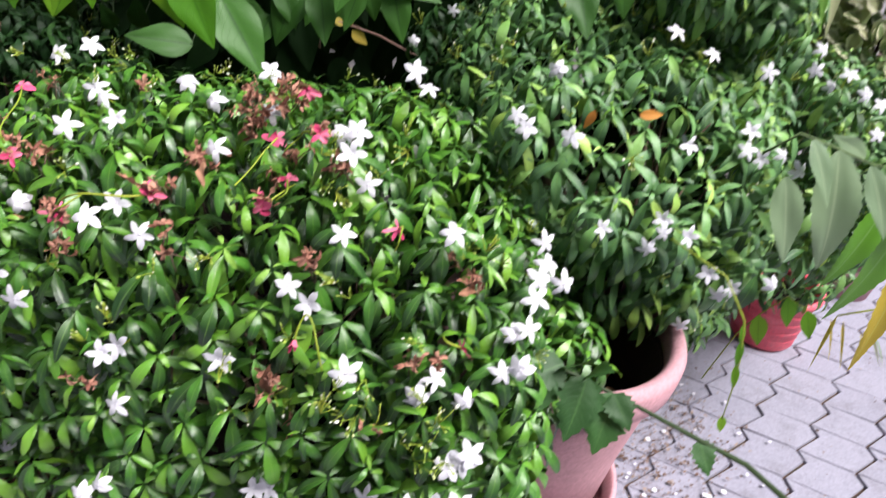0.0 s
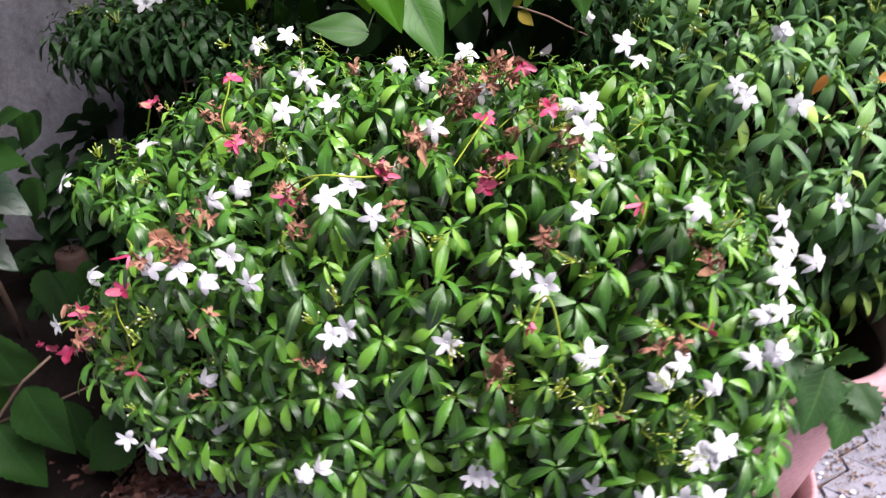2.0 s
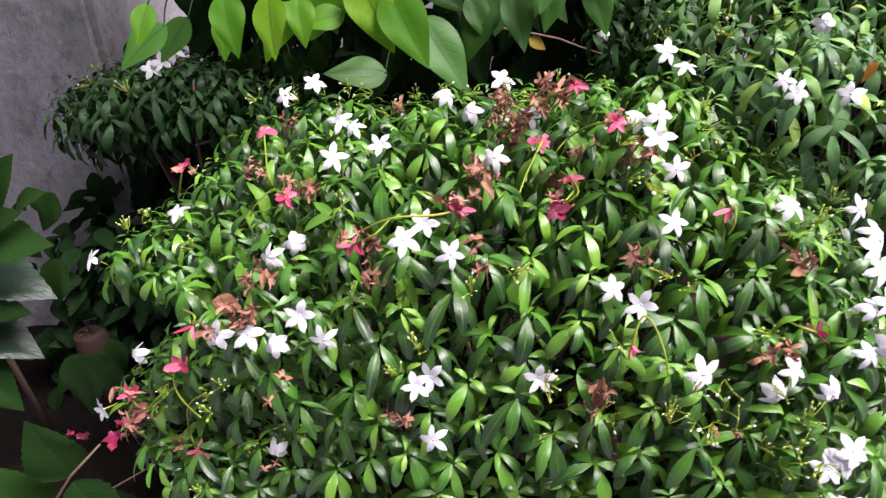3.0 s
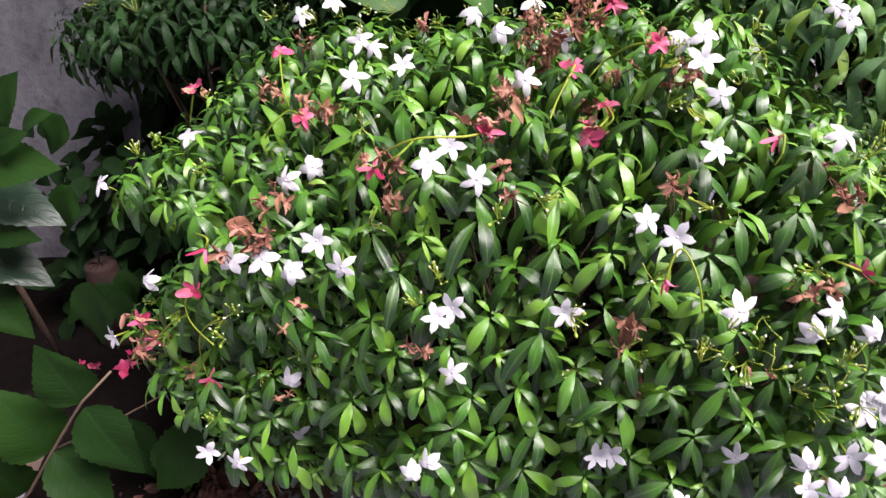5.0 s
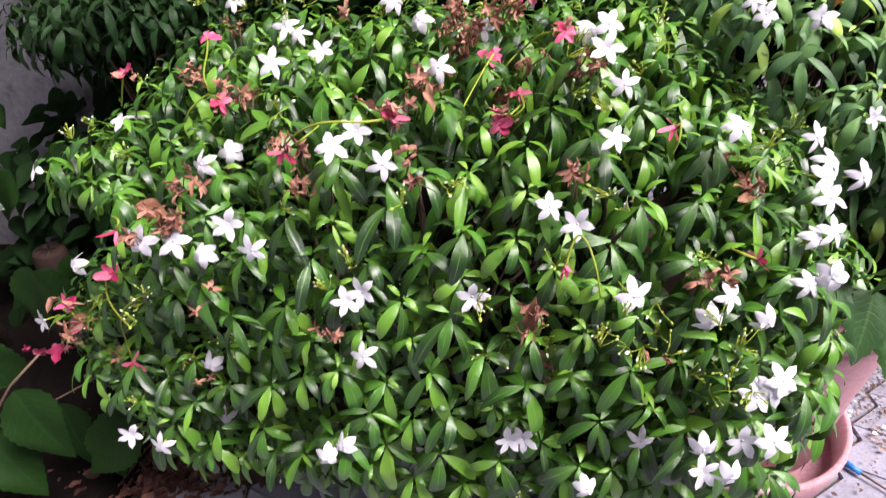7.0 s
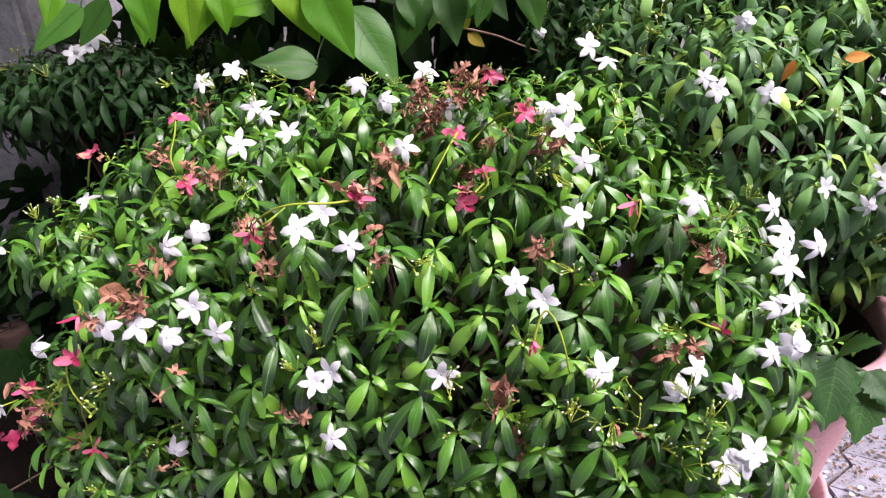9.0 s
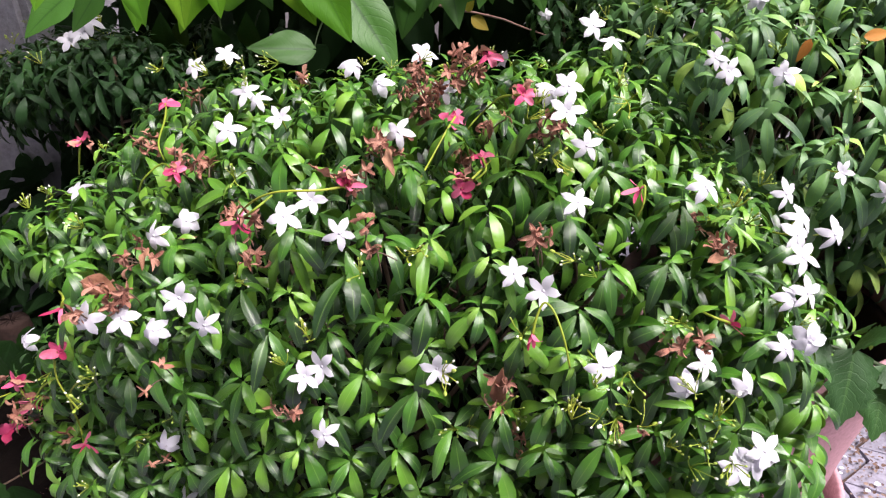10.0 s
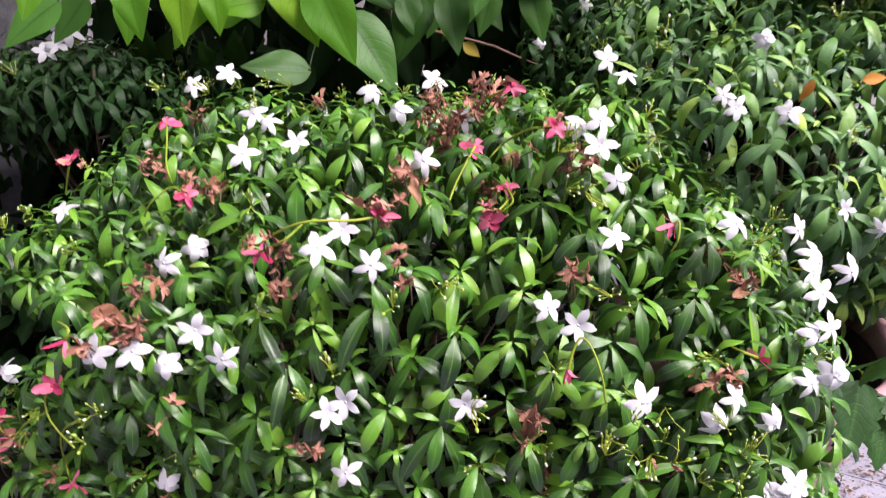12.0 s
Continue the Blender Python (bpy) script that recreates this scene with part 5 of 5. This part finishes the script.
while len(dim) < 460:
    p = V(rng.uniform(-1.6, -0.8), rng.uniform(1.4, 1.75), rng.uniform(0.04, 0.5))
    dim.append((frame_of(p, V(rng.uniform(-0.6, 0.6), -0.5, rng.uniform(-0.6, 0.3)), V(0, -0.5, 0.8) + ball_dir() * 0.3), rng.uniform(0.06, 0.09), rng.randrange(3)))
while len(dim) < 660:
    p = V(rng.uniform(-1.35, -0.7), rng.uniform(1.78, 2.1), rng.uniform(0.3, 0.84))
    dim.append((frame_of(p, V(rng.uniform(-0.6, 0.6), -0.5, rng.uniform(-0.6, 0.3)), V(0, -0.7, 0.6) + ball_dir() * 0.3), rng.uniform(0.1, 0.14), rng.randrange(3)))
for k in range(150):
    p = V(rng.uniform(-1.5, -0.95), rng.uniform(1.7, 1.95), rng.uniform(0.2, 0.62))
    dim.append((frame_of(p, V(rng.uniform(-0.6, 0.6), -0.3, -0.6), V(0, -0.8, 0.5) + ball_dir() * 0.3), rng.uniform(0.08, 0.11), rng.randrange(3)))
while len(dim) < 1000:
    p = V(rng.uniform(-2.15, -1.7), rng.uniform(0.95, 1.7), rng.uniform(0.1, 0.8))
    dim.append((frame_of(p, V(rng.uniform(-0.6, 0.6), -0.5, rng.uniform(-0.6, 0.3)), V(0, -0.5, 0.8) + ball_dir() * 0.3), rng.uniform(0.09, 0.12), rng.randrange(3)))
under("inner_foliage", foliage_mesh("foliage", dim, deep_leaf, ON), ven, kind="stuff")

# ---------------------------------------------------------------- compound leaf reaching over the paving
frond = thing("compound_leaf_shoot", (0.42, 1.42, 0.0), "long leaf stalk with large toothed green leaflets, yellow at the end", "plant")
rach = [V(0.45, 1.34, 0.55), V(0.448, 1.16, 0.82), V(0.454, 1.08, 0.887), V(0.551, 1.135, 0.854), V(0.675, 1.22, 0.806), V(0.77, 1.28, 0.779), V(0.904, 1.33, 0.652), V(0.989, 1.35, 0.552)]
v, f = tube_data(rach, [0.0034, 0.003, 0.0026, 0.0024, 0.0022, 0.002, 0.0018, 0.0014], 7)
under("leaf_stalk", mesh_of("leaf_stalk", v, f, dull_stalk), frond)
LANCE = [leaf_form(0.165, d, 0.3, 1.3, 0.8, 26, 3, teeth=0.045, wave=0.08, twist=tw) for d, tw in ((0.12, 0.2), (0.22, -0.2))]
LANCE_SHEEN = [mesh_of("leaflet", v, f, frond_sheen, u) for v, f, u in LANCE]
LANCE_GREEN = [mesh_of("leaflet", v, f, frond_leaf, u) for v, f, u in [leaf_form(0.135, d, 0.3, 1.3, 0.8, 26, 3, teeth=0.06, wave=0.1, twist=0.2) for d in (0.12, 0.2)]]
LANCE_YELLOW = [mesh_of("leaflet", v, f, frond_yellow, u) for v, f, u in [leaf_form(0.08, d, 0.3, 1.3, 0.8, 26, 3, teeth=0.06, wave=0.1, twist=0.2) for d in (0.12, 0.2)]]
for a, b in [((0.56, 1.14, 0.849), (0.597, 1.12, 0.631)), ((0.451, 1.068, 0.818), (0.491, 1.048, 0.674)), ((0.677, 1.22, 0.801), (0.75, 1.2, 0.668)), ((0.651, 1.205, 0.821), (0.565, 1.185, 0.86)), ((0.768, 1.28, 0.782), (0.901, 1.26, 0.63)), ((0.786, 1.286, 0.763), (0.812, 1.266, 0.625)), ((0.486, 1.098, 0.875), (0.544, 1.078, 0.768))]:
    hung(frond, LANCE_SHEEN, V(*a), V(*b), V(0.1, -1.0, 0.6), 0.2, "leaflet", "grey-green leaflet, sky sheen in its colour")
for a, b in [((0.767, 1.26, 0.722), (0.698, 1.24, 0.527)), ((0.859, 1.311, 0.686), (0.769, 1.291, 0.419))]:
    hung(frond, LANCE_GREEN, V(*a), V(*b), V(0.2, -0.8, 0.6), 0.2, "leaflet")
for a, b in [((0.92, 1.33, 0.619), (0.897, 1.31, 0.275)), ((0.986, 1.35, 0.559), (0.983, 1.33, 0.361)), ((0.986, 1.35, 0.559), (1.075, 1.33, 0.431))]:
    hung(frond, LANCE_YELLOW, V(*a), V(*b), V(0.1, -0.8, 0.5), 0.2, "leaflet", "yellowing leaflet")

# thin yellow strips of a palm leaf
palm = thing("palm_frond", (1.35, 1.42, 0.0), "drooping palm leaf with thin dry yellowish strips", "plant")
v, f = tube_data([V(1.35, 1.46, -0.01), V(1.3, 1.46, 0.4), V(1.133, 1.46, 0.521), V(1.081, 1.46, 0.445), V(1.014, 1.46, 0.364), V(0.923, 1.46, 0.331)], [0.006, 0.005, 0.004, 0.003, 0.0025, 0.002], 6)
under("leaf_stalk", mesh_of("leaf_stalk", v, f, tube_green), palm)
STRIP = [mesh_of("leaflet", *leaf_form(0.019, d, 0.5, 2.0, 0.5, 8, 1)[:2], mat, leaf_form(0.019, d, 0.5, 2.0, 0.5, 8, 1)[2]) for d, mat in ((0.1, frond_yellow), (0.2, strap_pale), (0.15, strap_green))]
for a, b in [((0.923, 1.46, 0.331), (0.917, 1.46, 0.152)), ((0.944, 1.46, 0.316), (0.997, 1.46, 0.167)), ((1.0, 1.46, 0.29), (1.037, 1.46, 0.183)), ((1.007, 1.46, 0.327), (1.091, 1.46, 0.193)), ((1.028, 1.46, 0.367), (1.109, 1.46, 0.234)), ((1.054, 1.46, 0.424), (1.15, 1.46, 0.298)), ((0.912, 1.46, 0.32), (0.957, 1.46, 0.189)), ((1.043, 1.46, 0.279), (1.1, 1.46, 0.185))]:
    hung(palm, STRIP, V(*a), V(*b), V(0, -1, 0.2), 0.6, "leaflet")

# ---------------------------------------------------------------- strap leaves and variegated shrub
strap = thing("strap_leaf_plant", (0.74, 1.96, 0.0), "tall plant with broad hanging strap leaves, some bleached", "plant")
STRAPS = [((0.367, 1.2, 1.197), (0.382, 1.2, 1.084), 0.22, strap_green), ((0.41, 1.24, 1.2), (0.451, 1.24, 1.115), 0.15, strap_green), ((0.433, 1.22, 1.206), (0.496, 1.22, 1.022), 0.1, strap_green), ((0.492, 1.25, 1.213), (0.525, 1.25, 0.998), 0.07, strap_pale), ((0.559, 1.3, 1.219), (0.612, 1.3, 1.073), 0.1, strap_pale), ((0.54, 1.24, 1.222), (0.588, 1.24, 1.101), 0.06, frond_yellow)]
for a, b, w, mat in STRAPS:
    a, b = V(*a), V(*b)
    v, f, u = leaf_form(w, 0.08, 0.3, 2.2, 0.45, 10, 2)
    hung(strap, [mesh_of("leaf", v, f, mat, u)], a, b, V(0, -1, 0.2), 0.25)
    v, f = tube_data(bend(V(0.735, 1.95, 1.45), a, V(0, 0, 0.12), 7), [0.012, 0.01, 0.008, 0.007, 0.006, 0.005, 0.005], 6)
    under("leaf_stalk", mesh_of("leaf_stalk", v, f, stem_green), strap)
v, f = tube_data([V(0.74, 1.96, -0.01), V(0.74, 1.96, 0.7), V(0.73, 1.95, 1.47)], [0.022, 0.02, 0.016], 8)
under("stem", mesh_of("stem", v, f, twig_brown), strap)

ROUND = [leaf_form(0.36, d, 0.08, 1.0, 0.8, 6, 2, wave=0.08, twist=tw) for d, tw in ((0.1, 0.2), (0.3, -0.3))]
ROUND_MESH = [mesh_of("leaf", v, f, leaf_material("variegated_single_leaf", [(0, (0.16, 0.25, 0.09)), (0.6, (0.36, 0.40, 0.19)), (1, (0.52, 0.48, 0.26))], True, (0.4, 0.45, 0.25), 0.4, 8.0, 0.25, 0.4, edge=(0.85, 0.82, 0.58), patch=0.12), u) for v, f, u in ROUND]
RN = [(np.array(v), f, u) for v, f, u in ROUND]
cream = thing("variegated_shrub", (1.0, 1.88, 0.0), "shrub with small cream-edged green leaves", "shrub")
cream_crown = Crown((0.99, 1.74, 0.99), (0.33, 0.2, 0.36), 2.4, 0.1, 8)
tips = []
for p, n in shoots(cream_crown, 1700, 0.0185, -0.9, 0.7):
    tips.append((frame_of(p + V(0, -0.01, 0), V(rng.uniform(-1, 1), rng.uniform(-0.25, 0.05), rng.uniform(-1, 0.7)), (V(0.2, -0.8, 0.7) + ball_dir() * 0.35)), rng.uniform(0.038, 0.06), rng.randrange(2)))
tips.sort(key=lambda e: e[0].translation.x + e[0].translation.y)
for m, s, k in tips[:150]:
    under("leaf", ROUND_MESH[k], cream, m @ Matrix.Scale(s, 4))
inner = [(frame_of(p, ball_dir(), ball_dir()), 0.055, rng.randrange(2)) for p, n in shoots(cream_crown, 1100, 0.023, -0.9, 0.95, 0.86)]
inner += [(frame_of(p, ball_dir(), ball_dir()), 0.06, rng.randrange(2)) for p, n in shoots(cream_crown, 500, 0.032, -0.95, 0.95, 0.62)]
under("foliage", foliage_mesh("foliage", tips[150:] + inner, cream_leaf, RN), cream, kind="stuff")
branches(cream, V(1.02, 1.94, -0.01), cream_crown, 6, 0.008)

# ---------------------------------------------------------------- stem with lobed leaves beside the big pot
weed = thing("lobed_leaf_weed", (0.80, 0.78, 0.0), "green stem leaning across the pot with dark lobed leaves", "plant")
v, f = tube_data([V(0.80, 0.78, -0.01), V(0.62, 0.84, 0.28), V(0.45, 0.85, 0.405), V(0.362, 0.85, 0.446), V(0.25, 0.85, 0.50), V(0.138, 0.85, 0.55), V(0.09, 0.86, 0.56)], [0.006, 0.0055, 0.005, 0.0042, 0.0036, 0.003, 0.002], 8)
under("stem", mesh_of("stem", v, f, stem_green), weed)
lobed_leaf = leaf_material("dark_lobed_leaf", [(0, (0.018, 0.06, 0.014)), (1, (0.03, 0.095, 0.02))], True, (0.05, 0.12, 0.03), 0.45, 5.0, 0.1, 0.4, patch=0.25, spec=0.3, vein_mix=0.3)
LOBED = [leaf_form(0.33, d, 0.2, 1.2, 0.7, 14, 4, teeth=0.14, wave=0.1) for d in (0.1, 0.3)]
LOBED_MESH = [mesh_of("leaf", v, f, lobed_leaf, u) for v, f, u in LOBED]
for a, b in (((0.115, 0.84, 0.576), (0.045, 0.8, 0.565)), ((0.12, 0.84, 0.572), (0.145, 0.8, 0.622)), ((0.155, 0.84, 0.558), (0.178, 0.8, 0.602)), ((0.155, 0.84, 0.556), (0.13, 0.79, 0.47)), ((0.2, 0.84, 0.53), (0.178, 0.79, 0.45)), ((0.2, 0.84, 0.53), (0.225, 0.8, 0.495)), ((0.1, 0.85, 0.57), (0.085, 0.8, 0.51)), ((0.36, 0.85, 0.447), (0.38, 0.82, 0.40))):
    hung(weed, LOBED_MESH, V(*a), V(*b), V(0.1, -0.7, 0.7), 0.3)

vine = thing("trailing_vine", (0.313, 0.78, 0.725), "thin trailing vine with small light green leaves", "plant")
OVAL = [mesh_of("leaf", *leaf_form(0.2, 0.1, 0.2, rows=7, base=0.8)[:2], broad_leaf, leaf_form(0.2, 0.1, 0.2, rows=7, base=0.8)[2])]
SLIM = [mesh_of("leaf", *leaf_form(0.11, 0.1, 0.3, rows=7, base=0.8)[:2], broad_leaf, leaf_form(0.11, 0.1, 0.3, rows=7, base=0.8)[2])]
v, f = tube_data([V(0.22, 0.86, 0.79), V(0.28, 0.8, 0.775), V(0.313, 0.78, 0.725), V(0.327, 0.78, 0.669), V(0.334, 0.78, 0.619), V(0.338, 0.78, 0.556)], [0.0012, 0.0013, 0.0014, 0.0013, 0.0011, 0.0009], 6)
under("stem", mesh_of("stem", v, f, tube_green), vine)
for i, (a, b) in enumerate([((0.313, 0.78, 0.72), (0.321, 0.78, 0.685)), ((0.32, 0.78, 0.693), (0.326, 0.78, 0.649)), ((0.326, 0.78, 0.654), (0.335, 0.78, 0.611)), ((0.336, 0.78, 0.562), (0.343, 0.78, 0.532))]):
    hung(vine, OVAL if i == 3 else SLIM, V(*a), V(*b), V(0, -1, 0.3), 0.2)
creeper = thing("creeper", (0.72, 1.58, 0.0), "creeper with small oval light green leaves before the red pot", "plant")
v, f = tube_data([V(0.72, 1.58, -0.01), V(0.74, 1.53, 0.2), V(0.76, 1.5, 0.285), V(0.81, 1.5, 0.346), V(0.873, 1.5, 0.312)], [0.0018, 0.0017, 0.0016, 0.0014, 0.001], 6)
under("stem", mesh_of("stem", v, f, tube_green), creeper)
for a, b in [((0.758, 1.5, 0.281), (0.787, 1.5, 0.187)), ((0.811, 1.5, 0.344), (0.841, 1.5, 0.253)), ((0.873, 1.5, 0.31), (0.91, 1.5, 0.224))]:
    hung(creeper, OVAL, V(*a), V(*b), V(0, -1, 0.3), 0.2)

for p, d in (((0.20, 1.08, 0.885), (0.042, 0, 0.006)), ((0.13, 1.075, 0.885), (-0.012, 0, -0.035)), ((0.107, 1.3, 1.045), (0.034, 0, -0.016))):
    v, f, u = leaf_form(0.17, 0.2, 0.5, rows=8)
    V0 = V(*d)
    alone("dead_leaf", mesh_of("dead_leaf", v, f, orange_leaf, u), frame_of(V(*p), V0, V(0, -1, 0.4)) @ Matrix.Scale(V0.length, 4), "orange-brown dead leaf caught in the bush", "leaf", "dead leaves")

# ---------------------------------------------------------------- litter on the paving
bag, corner = Bag(), Bag()
SPOTS = [(0.58, 1.38, 0.13, 0.22, 700), (0.44, 1.2, 0.1, 0.14, 240), (-0.95, 0.93, 0.14, 0.14, 650), (0.46, 1.08, 0.12, 0.18, 160), (1.1, 1.75, 0.4, 0.25, 60), (0.9, 1.5, 0.5, 0.45, 110)]
for cx, cy, sx, sy, n in SPOTS:
    into = bag if cx > 0 else corner
    for k in range(n):
        v, f, u = leaf_form(rng.uniform(0.2, 0.35), rng.uniform(-0.3, 0.3), 0.4, rows=4, base=0.9, wave=0.6)
        L = rng.choice((0.003, 0.004, 0.005, 0.006, 0.008, 0.012) if cx > 0 else (0.008, 0.012, 0.018, 0.028))
        a = rng.uniform(0, 6.28)
        into.add([Vector(q) * L for q in v], f, u, frame_of(V(rng.gauss(cx, sx * 0.6), rng.gauss(cy, sy * 0.6), 0.006 + 0.15 * L), V(math.cos(a), math.sin(a), 0.05), V(0, 0, 1) + ball_dir() * 0.4))
litter_brown = soft_material("leaf_litter", [(0.1, (0.05, 0.03, 0.024)), (0.5, (0.13, 0.08, 0.06)), (0.9, (0.32, 0.25, 0.2))], 0.85, 60, 0.0, 0.5, single=False)
tagged(alone("leaf_litter", bag.mesh("leaf_litter", litter_brown)), "dry brown leaf scraps and crumbs on the paving", "leaf litter", kind="stuff")
litter_red = soft_material("damp_litter", [(0.1, (0.025, 0.01, 0.008)), (0.5, (0.07, 0.025, 0.02)), (0.9, (0.16, 0.07, 0.055))], 0.6, 60, 0.0, 0.5, single=False)
tagged(alone("leaf_litter", corner.mesh("leaf_litter", litter_red)), "damp dark reddish leaf scraps in the paved corner", "leaf litter", kind="stuff")
bag = Bag()
for k in range(35):
    v, f, u = leaf_form(0.4, 0.2, 0.3, rows=4, base=0.9)
    L = rng.uniform(0.008, 0.016)
    a = rng.uniform(0, 6.28)
    bag.add([Vector(q) * L for q in v], f, u, frame_of(V(rng.gauss(0.5, 0.16), rng.gauss(1.15, 0.2), 0.007), V(math.cos(a), math.sin(a), 0.1), V(0, 0, 1) + ball_dir() * 0.3))
tagged(alone("petal_litter", bag.mesh("petal_litter", white_petal)), "scattered pale petals and crumbs beside the big pot", "petals", kind="stuff")
pen = thing("pen_cap", (0.369, 1.033, 0.0), "small bright blue plastic tube on the ground", "pen cap")
v, f = tube_data([V(0.359, 1.043, 0.008), V(0.377, 1.020, 0.008)], [0.0065, 0.0055], 12)
under("tube", mesh_of("tube", v, f, blue_plastic), pen)
v, f = tube_data([V(0.377, 1.020, 0.008), V(0.41, 0.985, 0.006), V(0.435, 0.94, 0.006)], [0.0025, 0.002, 0.0015], 6)
under("stick", mesh_of("stick", v, f, twig_brown), pen)

# ---------------------------------------------------------------- zigzag pavers
pavement = thing("pavement", (0.9, 1.5, 0.0), "interlocking zigzag grey concrete pavers with dirt in the joints", "paving", kind="structure")
A1, A2 = V(0.0819, 0.0574, 0), V(-0.0051, 0.0417, 0)
PERIOD, ROW = A1 + A2, V(0.1241, -0.0609, 0)
outline = [V(0, 0, 0), A1, PERIOD, PERIOD + ROW, A1 + ROW, ROW]
mid = PERIOD * 0.5 + ROW * 0.5


def ring(k, z):
    """The outline drawn in by wide joints along the zigzag and narrow ones across."""
    det = ROW.x * PERIOD.y - ROW.y * PERIOD.x
    out = []
    for p in outline:
        q = p - mid
        a, b = (q.x * PERIOD.y - q.y * PERIOD.x) / det, (ROW.x * q.y - ROW.y * q.x) / det
        out.append(tuple(ROW * (a * (k - 0.035)) + PERIOD * (b * (k + 0.008)) + V(0, 0, z)))
    return out


n = len(outline)
pv = ring(0.978, -0.03) + ring(0.978, -0.004) + ring(0.962, 0.0)
pf = [tuple(2 * n + i for i in range(n))[::-1]]
for lvl in (0, 1):
    for i in range(n):
        j = (i + 1) % n
        pf.append((lvl * n + i, (lvl + 1) * n + i, (lvl + 1) * n + j, lvl * n + j))
PAVER = mesh_of("paver", pv, pf, paving, smooth=False)
rest = Bag()
for i in range(-60, 61):
    for j in range(-70, 71):
        c = V(1.054, 1.49, 0) + ROW * i + PERIOD * j + mid - A1
        if not (-2.22 < c.x < 5.0 and -2.32 < c.y < 6.0) or (c.x < 0.0 and c.y > bed_edge(c.x) - 0.02):
            continue
        m = Matrix.Translation(c + V(0, 0, rng.uniform(-0.003, 0.0))) @ pose(0, 0, 0, rng.uniform(-1.0, 1.0), rng.uniform(-1.0, 1.0), rng.uniform(-1.6, 1.6))
        if 0.3 < c.x < 2.2 and 0.9 < c.y < 2.5:
            under("paver", PAVER, pavement, m)
        else:
            rest.add(pv, pf, None, m)
under("far_pavers", rest.mesh("far_pavers", paving, False), pavement, kind="stuff")
